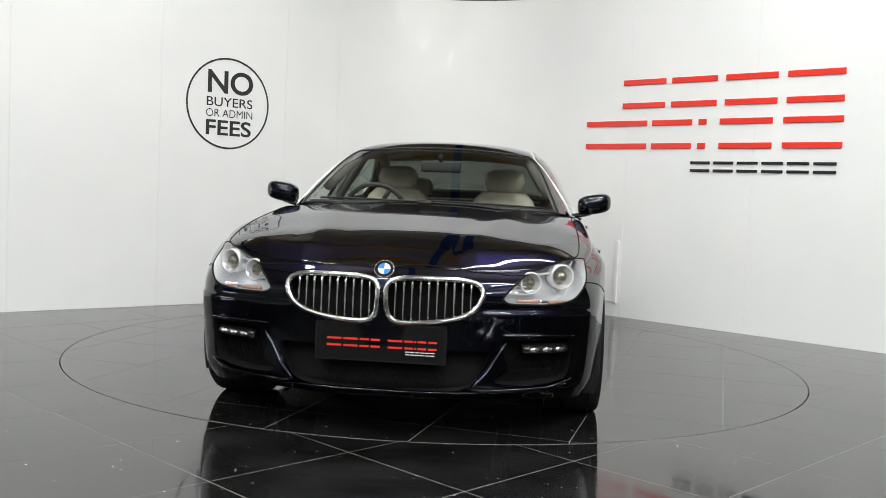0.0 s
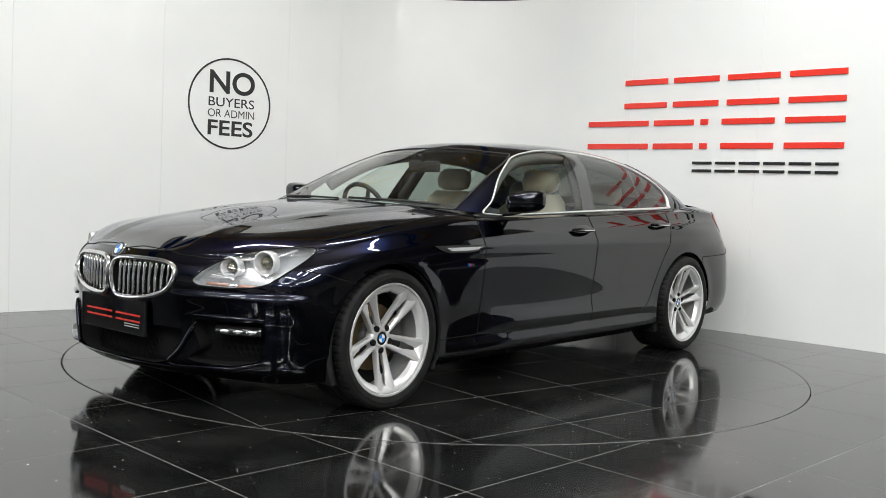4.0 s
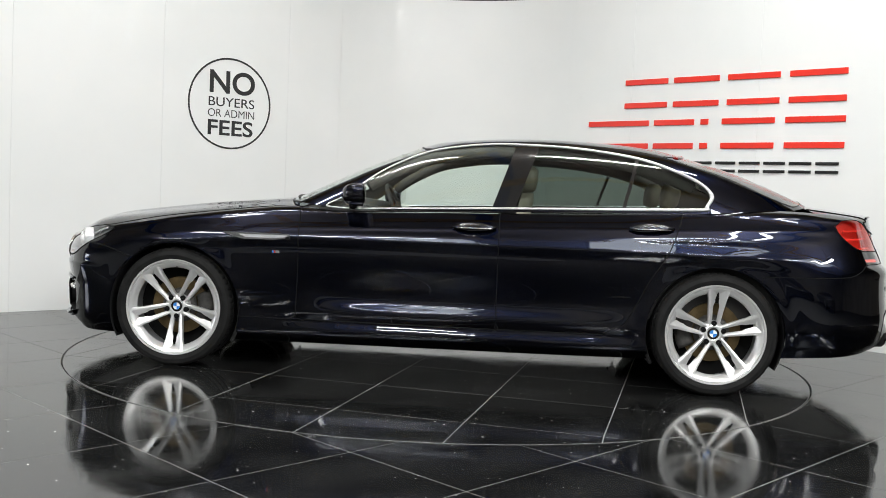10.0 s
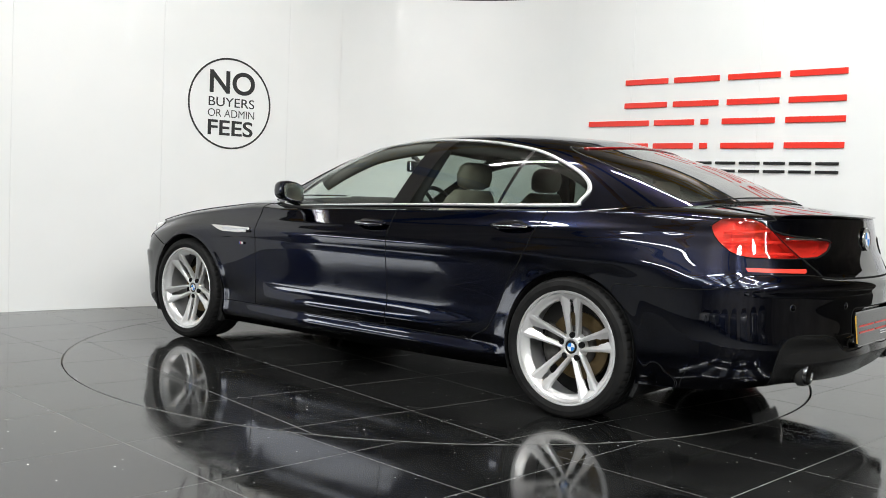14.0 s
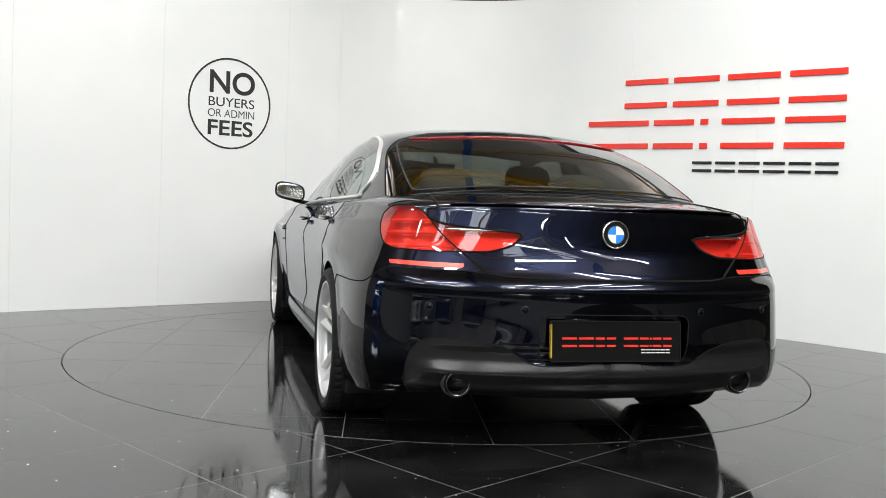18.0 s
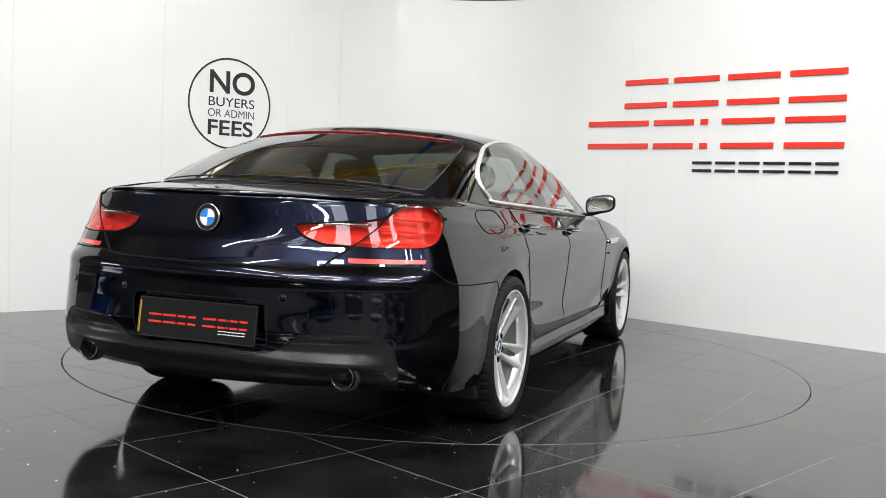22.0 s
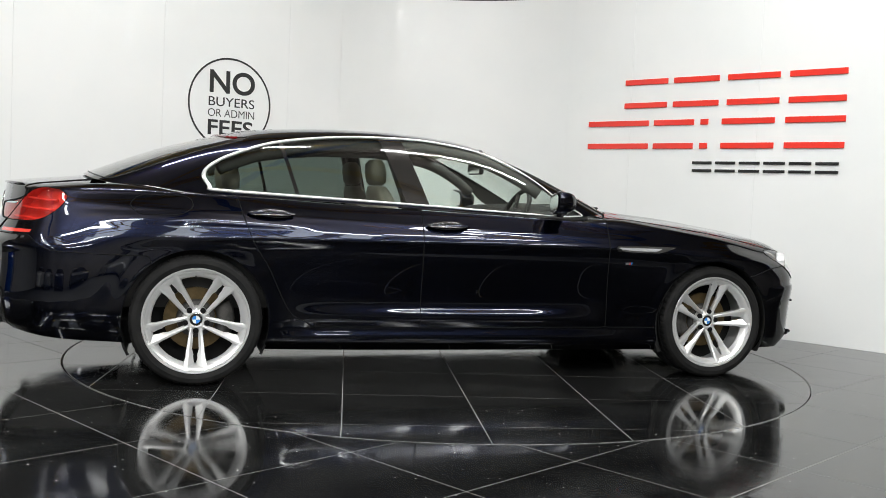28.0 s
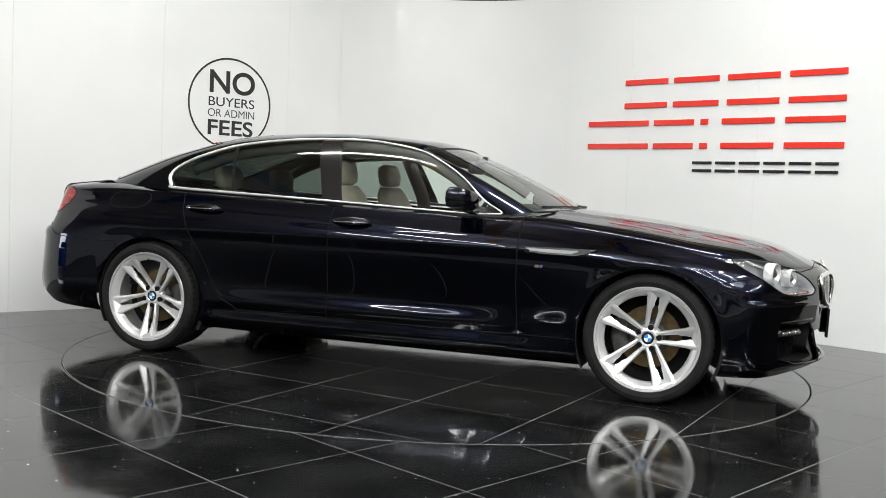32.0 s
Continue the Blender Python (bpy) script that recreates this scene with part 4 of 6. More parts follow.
def body_label(p, uv):
    x, y, z = p.T
    u, v = uv.T
    out = np.full(len(x), 5)                                                   # rear quarter
    out[x > DOOR_FRONT(z)] = 1                                                 # front wing
    side = (x <= DOOR_FRONT(z)) & (z > SILL_Z) & (x > DOOR_REAR(z)) & (v < 6.3)
    out[side & (x > -0.308)] = 2
    out[side & (x <= -0.308)] = 3
    out[(z <= SILL_Z) & (x < 1.2) & (x > -1.2)] = 4                             # sill
    out[(u > 11.6) & (z < BUMPER_TOP(u)) & (x < -1.6)] = 7                      # rear bumper
    front = (x > 1.5) & ((z < WING_LOW(u)) | (u < 3.9))
    out[front] = 6                                                             # front bumper
    out[(f_bonnet(x, y) < 0) & (v > 5.2)] = 8
    out[(x < -1.9) & (v <= 6) & (u > TAIL_SPLIT(z)) & (z > BUMPER_TOP(u))] = 9   # boot lid
    out[(x < -1.9) & (v > 6) & (y < LID_Y(x))] = 9
    out[(f_diff(u, z) < 0) & (u > 13)] = 10
    out[(f_plate(y, z) < 0) & (u > 15.8) & (v < 5)] = 11
    out[(f_refl(u, z) < 0)] = 12
    tl = (f_tail(u, z) < 0) & (v < 6.25) & (u > 12)
    out[tl & (u <= TAIL_SPLIT(z))] = 13
    out[tl & (u > TAIL_SPLIT(z))] = 14
    out[(f_head(u, z) < 0) & (v < 6.5) & (u < 6)] = 15
    out[(f_kidney(y, z) < 0) & (u < 2.2) & (v < 6)] = 16
    out[(f_lower(y, z) < 0) & (u < 2.2) & (v < 5)] = 17
    out[(f_intake(u, z) < 0) & (u < 5) & (v < 5)] = 18
    cabin = (v > 6.25) & (x < 0.80) & (x > -2.02)
    out[cabin] = 0
    out[np.minimum(np.hypot(x - AXLE, z - 0.325), np.hypot(x + AXLE, z - 0.325)) < ARCH_R - 0.0005 + np.where(v > 6, -9, 0)] = 0
    return out


P, T, LAB = skin.faces(body_label)


def emit(name, P, T, LAB, code, mat, parent, both=False, label="", push=0.0):
    """The panel with that code: one mesh over both halves, or one for each side."""
    t = T[LAB == code]
    if both:
        V1, T1 = sheet_mesh(P, t, False)
        V2, T2 = sheet_mesh(P, t, True)
        ob = raw_part(name, np.concatenate([V1, V2]), np.concatenate([T1, T2 + len(V1)]), mat, parent, label)
        bm = bmesh.new()
        bm.from_mesh(ob.data)
        bmesh.ops.remove_doubles(bm, verts=[v for v in bm.verts if abs(v.co.y) < 0.003], dist=0.004)
        bm.to_mesh(ob.data)
        bm.free()
        return [ob]
    made = []
    for mir in (False, True):
        V, t2 = sheet_mesh(P, t, mir)
        made.append(raw_part(name, V, t2, mat, parent, label))
    return made


def border(T, mask, other=None, mid=None):
    """Chains of vertex numbers along the edge of the faces in mask (towards the faces in other, if given)."""
    def edges(t):
        e = np.sort(np.concatenate([t[:, [0, 1]], t[:, [1, 2]], t[:, [2, 0]]]), axis=1)
        u, c = np.unique(e, axis=0, return_counts=True)
        return {tuple(x) for x in u[c == 1].tolist()}
    es = edges(T[mask])
    if mid is not None:
        es = {e for e in es if max(abs(mid[e[0]][1]), abs(mid[e[1]][1])) > 0.002}
    if other is not None:
        es &= edges(T[other])
    nxt = {}
    for a, b in es:
        nxt.setdefault(a, []).append(b)
        nxt.setdefault(b, []).append(a)
    left, chains = set(es), []
    while left:
        ends = [a for a in nxt if sum(tuple(sorted((a, b))) in left for b in nxt[a]) == 1]
        a = ends[0] if ends else next(iter(left))[0]
        ch = [a]
        while True:
            step = [b for b in nxt[ch[-1]] if tuple(sorted((ch[-1], b))) in left]
            if not step:
                break
            left.discard(tuple(sorted((ch[-1], step[0]))))
            ch.append(step[0])
        chains.append(ch)
    return chains


def smooth_chain(pts, n=2, closed=False):
    pts = np.array(pts)
    for _ in range(n):
        q = pts.copy()
        if closed:
            q = (np.roll(pts, 1, 0) + 2 * pts + np.roll(pts, -1, 0)) / 4
        else:
            q[1:-1] = (pts[:-2] + 2 * pts[1:-1] + pts[2:]) / 4
        pts = q
    return pts


def bead(name, P, chain, radius, mat, parent, mir, label="", flat=1.0, push=(0, 0, 0), sides=6, up=Vector((0, 0, 1)), slim=None):
    """A round bead laid along a chain of the sheet's nodes."""
    closed = len(chain) > 3 and chain[0] == chain[-1]
    pts = smooth_chain(P[chain[:-1] if closed else chain], 3, closed) + np.array(push)
    keep = [0]
    for i in range(1, len(pts)):
        if np.linalg.norm(pts[i] - pts[keep[-1]]) > 0.006:
            keep.append(i)
    pts = pts[keep]
    if len(pts) < 3:
        return None
    if mir:
        pts = pts * np.array([1, -1, 1])
    bm = bmesh.new()
    tube(bm, [Vector(q) for q in pts], radius, sides, closed, flat, up, [slim(q[0]) for q in pts] if slim else None)
    return part(name, bm, mat, parent, label, smooth=True)


def recess(name, P, t, shift, mat, parent, mir, label="", scale=1.0):
    """A hollow behind an opening: its floor is the opening's own skin moved by shift, its walls join the two."""
    V, T2 = sheet_mesh(P, t, mir)
    sh = np.array(shift) * np.array([1, -1 if mir else 1, 1])
    c = V.mean(0)
    W = c + (V - c) * scale + sh
    e = np.concatenate([T2[:, [0, 1]], T2[:, [1, 2]], T2[:, [2, 0]]])
    key = np.sort(e, axis=1)
    u, idx, cnt = np.unique(key, axis=0, return_index=True, return_counts=True)
    rim = e[idx[cnt == 1]]
    rim = rim[np.abs(V[rim][:, :, 1]).max(1) > 0.002]
    n = len(V)
    walls = np.concatenate([np.stack([rim[:, 0], rim[:, 1], rim[:, 1] + n], -1), np.stack([rim[:, 0], rim[:, 1] + n, rim[:, 0] + n], -1)])
    ob = raw_part(name, np.concatenate([V, W]), np.concatenate([T2 + n, walls[:, ::-1]]), mat, parent, label)
    ob.data.set_sharp_from_angle(angle=radians(35))
    return ob


emit("front_wing", P, T, LAB, 1, PAINT, car)
front_door = emit("front_door", P, T, LAB, 2, PAINT, car)
rear_door = emit("rear_door", P, T, LAB, 3, PAINT, car)
emit("sill", P, T, LAB, 4, PAINT, car)
emit("rear_quarter", P, T, LAB, 5, PAINT, car)
front_bumper = emit("front_bumper", P, T, LAB, 6, PAINT, car, True)[0]
rear_bumper = emit("rear_bumper", P, T, LAB, 7, PAINT, car, True)[0]
bonnet = emit("bonnet", P, T, LAB, 8, PAINT, car, True)[0]
boot_lid = emit("boot_lid", P, T, LAB, 9, PAINT, car, True)[0]
emit("diffuser", P, T, LAB, 10, VALANCE, car, True, "satin black lower rear valance")
emit("rear_reflector", P, T, LAB, 12, LENS_RED_DEEP, car, False, "thin red reflector strip")

# shut lines between panels: fine dark grooves
for a, b in ((1, 2), (2, 3), (3, 5), (2, 4), (3, 4), (1, 8), (6, 8), (6, 1), (5, 7), (7, 9), (5, 9), (7, 10), (13, 5), (13, 7), (13, 14), (14, 9), (15, 1), (15, 6), (15, 8), (12, 7), (4, 1), (7, 11)):
    for ch in border(T, LAB == a, LAB == b):
        if len(ch) > 4:
            for mir in (False, True):
                bead("shut_line", P, ch, 0.005 if (a, b) in ((7, 9), (14, 9), (5, 9)) else 0.004 if (a, b) == (15, 6) else 0.0026, GAP, car, mir)

# ---- cabin shell and glass
cab = Sheet(cab_point, np.unique(np.concatenate([np.linspace(0, 10, 300), [2.80]])), np.linspace(0, 1, 110))
REAR_EDGE = mono([0, 0.07, 0.16, 0.32, 0.54, 1.0], [8.25, 8.12, 7.98, 7.78, 7.40, 7.2])
DLO = rounded([(0.665, 0.921), (0.56, 0.992), (0.403, 1.12), (0.245, 1.211), (0.083, 1.274), (-0.179, 1.316), (-0.411, 1.324), (-0.742, 1.31), (-1.072, 1.264),
               (-1.295, 1.191), (-1.418, 1.128), (-1.464, 1.068), (-1.423, 1.009), (-1.361, 0.991), (-0.386, 0.958), (0.245, 0.932)], 8)
dlo = in_poly(DLO)
side_band = lambda p, uv: (uv[..., 0] > 2.5) & (uv[..., 0] < 9) & (uv[..., 1] < 0.62)
cab.cut(only(lambda p, uv: dlo(p[..., 0], p[..., 2]), side_band))
cab.cut(only(lambda p, uv: uv[..., 1] - 0.014, lambda p, uv: uv[..., 0] > 8.1))
cab.cut(only(lambda p, uv: uv[..., 0] - REAR_EDGE(uv[..., 1]), lambda p, uv: (uv[..., 0] > 7.4) & (uv[..., 1] < 0.55)))
POST = [lambda z: -0.262 - 0.34 * (z - 0.955), lambda z: -0.385 - 0.36 * (z - 0.955), lambda z: -0.972 - 0.29 * (z - 0.99), lambda z: -0.992 - 0.29 * (z - 0.99)]
for f in POST:
    cab.cut(only(lambda p, uv, f=f: p[..., 0] - f(p[..., 2]), lambda p, uv: side_band(p, uv) & (dlo(p[..., 0], p[..., 2]) < 0.01)))


def cab_label(p, uv):
    x, y, z = p.T
    s, v = uv.T
    out = np.full(len(x), 1)
    out[(s < 2.80) & (v < 0.52)] = 2
    out[(s > REAR_EDGE(v)) & (v < 0.54) & (v > 0.014)] = 3
    w = (dlo(x, z) < 0) & (s > 2.6) & (s < 8.6) & (v < 0.62)
    out[w] = 4
    out[w & (x <= POST[0](z))] = 6
    out[w & (x <= POST[1](z))] = 5
    out[w & (x <= POST[2](z))] = 7
    out[w & (x <= POST[3](z))] = 8
    return out


CP, CT, CL = cab.faces(cab_label)
roof = emit("roof", CP, CT, CL, 1, PAINT, car, True)[0]
for ob in emit("windscreen", CP, CT, CL, 2, GLASS, car, True) + emit("rear_window", CP, CT, CL, 3, GLASS_REAR, car, True, "dark tinted rear window"):
    ob.visible_shadow = False
for code, nm, mt in ((4, "front_side_window", GLASS), (5, "rear_side_window", GLASS_DARK), (8, "quarter_window", GLASS_DARK)):
    for ob in emit(nm, CP, CT, CL, code, mt, car):
        ob.visible_shadow = False
emit("door_pillar", CP, CT, CL, 6, GLOSSBLACK, car, False, "gloss black pillar between the side windows")
emit("window_divider", CP, CT, CL, 7, GLOSSBLACK, car)
_win = np.isin(CL, (4, 5, 6, 7, 8))
for ch in border(CT, _win):
    if len(ch) > 20:
        for mir in (False, True):
            bead("window_trim", CP, ch, 0.0108, SATIN, car, mir, "bright chrome strip round the side windows", 0.75, (0, 0.003, 0), 8, slim=lambda x: float(np.interp(x, [-1.2, -0.6, 0.1, 0.5], [1.1, 0.85, 0.6, 0.5])))
for code in (2, 3):
    for ch in border(CT, CL == code, None, CP):
        for mir in (False, True):
            bead("glass_seal", CP, ch, 0.006 if code == 2 else 0.0035, TRIM, car, mir)
# padded rails above the doors and inner posts
for s in (1, -1):
    bm = bmesh.new()
    rail = [q for q in DLO if q[1] > 1.06 and -1.40 < q[0] < 0.45]
    rail = sorted(rail, key=lambda q: -q[0])
    pts = []
    for x, z in rail[::3]:
        y = 0.84 - 0.62 * (z - 0.95)
        pts.append((x, s * (y - 0.085), z - 0.045))
    tube(bm, pts, 0.036, 8)
    part("roof_rail", bm, HEADLINER, car, "dark padded rail above the doors", smooth=True)
    bm = bmesh.new()
    tube(bm, [(-0.33, s * 0.76, 0.85), (-0.36, s * 0.75, 1.0), (-0.43, s * 0.60, 1.27)], 0.05, 8, flat=0.6, up=Vector((0, 1, 0)))
    part("inner_post", bm, CABIN_DARK, car, smooth=True)
# lining under the roof skin keeps the cabin dark
bm = bmesh.new()
bm.from_mesh(roof.data)
for v in bm.verts:
    v.co = Vector((v.co.x * 0.992 - 0.002, v.co.y * 0.972, 0.9 + (v.co.z - 0.9) * 0.955))
part("headlining", bm, HEADLINER, car, "pale grey roof lining", smooth=True)
# red brake lamp across the top of the rear window
_top = [cab_point(np.array([s]), np.array([0.525]))[0] for s in np.linspace(7.9, 10, 24)]
_top = [(x, y, z + 0.002) for x, y, z in _top]
bm = bmesh.new()
tube(bm, _top + [(x, -y, z) for x, y, z in reversed(_top[:-1])], 0.011, 8, flat=0.5)
part("high_brake_lamp", bm, LENS_RED_DARK, car, "red brake lamp along the top of the rear window", smooth=True)

# ---- headlights
for mir in (False, True):
    s = -1 if mir else 1
    hl = new("headlight")
    hl.parent = car
    tagged(hl, "clear headlight with twin round projectors")
    V, t2 = sheet_mesh(P, T[LAB == 15], mir)
    lens = raw_part("lens", V, t2, CLEAR, hl)
    lens.visible_shadow = False
    recess("bucket", P, T[LAB == 15], (-0.075, -0.055, -0.004), LAMP_GREY, hl, mir, "bright grey lamp housing", 0.97)
    for (cx, cy, cz, r) in ((2.070, 0.716, 0.690, 0.045), (2.152, 0.585, 0.664, 0.040)):
        m = Matrix.Translation((cx, s * cy, cz)) @ Euler((0, 0, s * radians(22))).to_matrix().to_4x4()
        bm = bmesh.new()
        lathe(bm, [(r * 1.2, -0.03), (r * 1.2, 0.012), (r * 1.14, 0.02), (r * 1.0, 0.018), (r * 0.96, -0.03)], 40, "x", m)
        part("halo_ring", bm, LAMP_SILVER, hl, "bright ring round the projector", smooth=True)
        bm = bmesh.new()
        lathe(bm, [(r * 0.96, 0.005), (r * 0.70, -0.012), (r * 0.66, -0.02)], 40, "x", m)
        part("shroud", bm, LAMP_SILVER, hl, smooth=True)
        bm = bmesh.new()
        lathe(bm, [(r * 0.66, -0.012), (r * 0.58, 0.004), (r * 0.40, 0.014), (r * 0.2, 0.019), (0.0005, 0.02)], 32, "x", m)
        part("projector", bm, PROJECTOR, hl, "pale glass projector lens", smooth=True)
    # eyebrow strip along the top and the indicator along the bottom
    bm = bmesh.new()
    top = [body_point(np.array([u]), np.array([v]))[0] for u, v in zip(np.linspace(2.5, 4.15, 14), np.linspace(5.85, 6.12, 14))]
    tube(bm, [(x - 0.02, s * (y - 0.015), z - 0.008) for x, y, z in top], 0.0045, 8, flat=1.3)
    part("brow", bm, LAMP_SILVER, hl, smooth=True)
    for k, (u0, u1, mt) in enumerate(((2.20, 2.60, AMBER), (2.61, 2.78, REFLECTOR), (2.79, 3.16, AMBER), (3.17, 3.26, REFLECTOR))):
        bm = bmesh.new()
        q = [body_point(np.array([u]), np.array([3.94]))[0] for u in np.linspace(u0, u1, 6)]
        tube(bm, [(x - 0.012, s * (y - 0.009), z + 0.010) for x, y, z in q], 0.0085, 8, flat=0.9)
        part("indicator", bm, mt, hl, "amber indicator" if mt is AMBER else "", smooth=True)
    for k in range(4):
        bm = bmesh.new()
        q = [body_point(np.array([u]), np.array([4.35 + k * 0.22]))[0] for u in np.linspace(2.15 + k * 0.06, 2.62, 6)]
        tube(bm, [(x - 0.05, s * (y - 0.035), z) for x, y, z in q], 0.0035, 6)
        part("fin", bm, LAMP_GREY, hl, smooth=True)

# ---- kidney grilles
for mir in (False, True):
    s = -1 if mir else 1
    kg = new("grille")
    kg.parent = car
    tagged(kg, "chrome-framed black grille with upright chrome slats")
    recess("recess", P, T[LAB == 16], (-0.07, 0, 0.0), GAP, kg, mir)
    for ch in border(T, LAB == 16):
        bead("surround", P, ch, 0.0115, CHROME, kg, mir, "chrome surround", 1.0, (0.006, 0, 0), 10, Vector((1, 0, 0)))
    for k in range(10):
        y0 = 0.052 + k * 0.0335
        zs = [z for z in np.linspace(0.49, 0.69, 81) if f_kidney(np.array([y0]), np.array([z]))[0] < -0.003]
        if len(zs) < 6:
            continue
        z0, z1 = zs[0], zs[-1]
        uy = float(np.interp(y0, plan_y(np.linspace(0, 2.2, 60)), np.linspace(0, 2.2, 60)))
        xb = float(plan_x(np.array([uy]))[0])
        bm = bmesh.new()
        pts = []
        for i in range(9):
            z = z0 + (z1 - z0) * i / 8
            lean = 0.021 + 0.05 * max(0, (z - 0.6)) / 0.1 * 0.4
            pts.append((xb - lean, s * y0, z))
        tube(bm, pts, 0.0049, 8, flat=2.6, up=Vector((1, 0, 0)), taper=[1.0] * 6 + [1.35, 1.5, 1.2])
        part("slat", bm, CHROME, kg, smooth=True)

# ---- lower openings of the front bumper
for code, nm, sh in ((17, "lower_grille", (-0.08, 0, 0.0)), (18, "side_intake", (-0.085, -0.03, 0.0))):
    for mir in (False, True):
        recess(nm, P, T[LAB == code], sh, GAP, car, mir, "black air intake")
# honeycomb in the lower openings
for mir in (False, True):
    s = -1 if mir else 1
    bm = bmesh.new()
    for r in range(5):
        for c in range(8):
            y = 0.016 + c * 0.030 + (0.015 if r % 2 else 0)
            z = 0.240 + r * 0.024
            if f_lower(np.array([y]), np.array([z]))[0] < -0.012:
                xx = float(plan_x(np.array([np.interp(y, plan_y(np.linspace(0, 2.2, 40)), np.linspace(0, 2.2, 40))]))[0]) - 0.075
                h = [(0.0165 * math.cos(a), 0.0165 * math.sin(a)) for a in [k * math.tau / 6 + math.pi / 6 for k in range(6)]]
                tube(bm, [(xx, s * (y + a), z + b) for a, b in h], 0.0021, 5, True, up=Vector((1, 0, 0)))
    tagged(part("honeycomb", bm, MESH, car, "black honeycomb mesh"), kind="stuff")
    bm = bmesh.new()
    for r in range(3):
        for c in range(9):
            u = 2.22 + c * 0.115 + (0.055 if r % 2 else 0)
            z = 0.285 + r * 0.027
            x0, y0 = float(plan_x(np.array([u]))[0]), float(plan_y(np.array([u]))[0])
            if f_intake(np.array([u]), np.array([z]))[0] < -0.01:
                h = [(0.014 * math.cos(a), 0.014 * math.sin(a)) for a in [k * math.tau / 6 + math.pi / 6 for k in range(6)]]
                tube(bm, [(x0 - 0.07 - a * 0.5, s * (y0 - 0.03 + a * 0.85), z + b) for a, b in h], 0.0026, 5, True, up=Vector((1, 0, 0)))
    tagged(part("intake_mesh", bm, MESH, car), kind="stuff")
    # row of three small lamps in the intake
    fog = new("fog_lamp")
    fog.parent = car
    tagged(fog, "strip of three small clear fog lamps")
    bm = bmesh.new()
    q = [body_point(np.array([u]), np.array([1.95]))[0] for u in np.linspace(2.36, 3.26, 12)]
    tube(bm, [(x - 0.022, s * (y - 0.012), 0.392) for x, y, z in q], 0.026, 8, flat=0.9)
    part("carrier", bm, GLOSSBLACK, fog, smooth=True)
    for u in (2.56, 2.82, 3.08):
        x0, y0 = float(plan_x(np.array([u]))[0]), float(plan_y(np.array([u]))[0])
        bm = bmesh.new()
        bmesh.ops.create_uvsphere(bm, u_segments=16, v_segments=10, radius=1.0, matrix=Matrix.Translation((x0 - 0.014, s * (y0 - 0.010), 0.392)) @ Euler((0, 0, s * radians(40))).to_matrix().to_4x4() @ Matrix.Diagonal((0.014, 0.026, 0.015, 1)))
        part("lamp", bm, REFLECTOR, fog, "small clear lamp", smooth=True)
    bm = bmesh.new()
    q = [body_point(np.array([u]), np.array([v]))[0] for u, v in zip(np.linspace(1.95, 3.35, 16), np.linspace(2.72, 2.72, 16))]
    tube(bm, [(x + 0.004, s * (y + 0.003), z) for x, y, z in q], 0.009, 8, flat=0.8, taper=[0.4] + [1.0] * 14 + [0.5])
    part("bumper_lip", bm, PAINT, car, smooth=True)
# painted strakes that part the lower grille from the side openings
for s in (1, -1):
    bm = bmesh.new()
    pts = []
    for u, z in rounded([(2.02, 0.425), (1.86, 0.36), (1.70, 0.295), (1.50, 0.238), (1.75, 0.222), (2.2, 0.224), (2.8, 0.228), (3.25, 0.245)], 5, False):
        vv = np.linspace(0, 4, 200)
        q = body_point(np.full(200, u), vv)
        x, y = np.interp(z, q[:, 2], q[:, 0]), np.interp(z, q[:, 2], q[:, 1])
        pts.append((x + 0.006, s * (y + 0.003), z))
    tube(bm, pts, 0.013, 8, flat=0.8, taper=[0.35, 0.6, 0.8] + [1.0] * (len(pts) - 6) + [0.8, 0.6, 0.35])
    part("bumper_strake", bm, PAINT, car, smooth=True)
    # flat blade along the foot of the side opening
    bm = bmesh.new()
    pts = []
    for u, z in zip(np.linspace(1.62, 3.35, 18), np.concatenate([np.linspace(0.228, 0.236, 12), np.linspace(0.24, 0.268, 6)])):
        vv = np.linspace(0, 4, 200)
        q = body_point(np.full(200, u), vv)
        pts.append((np.interp(z, q[:, 2], q[:, 0]) + 0.006, s * (np.interp(z, q[:, 2], q[:, 1]) + 0.006), z))
    tube(bm, pts, 0.024, 10, flat=0.38, taper=[0.35, 0.7] + [1.0] * (len(pts) - 5) + [0.8, 0.6, 0.3])
    part("bumper_blade", bm, PAINT, car, smooth=True)
# splitter lip under the nose
bm = bmesh.new()
q = [body_point(np.array([u]), np.array([0.55]))[0] for u in np.linspace(0, 1.7, 18)]
tube(bm, [(x + 0.004, -y, z) for x, y, z in reversed(q[1:])] + [(x + 0.004, y, z) for x, y, z in q], 0.012, 8, flat=0.6)
part("front_lip", bm, PAINT, car, smooth=True)

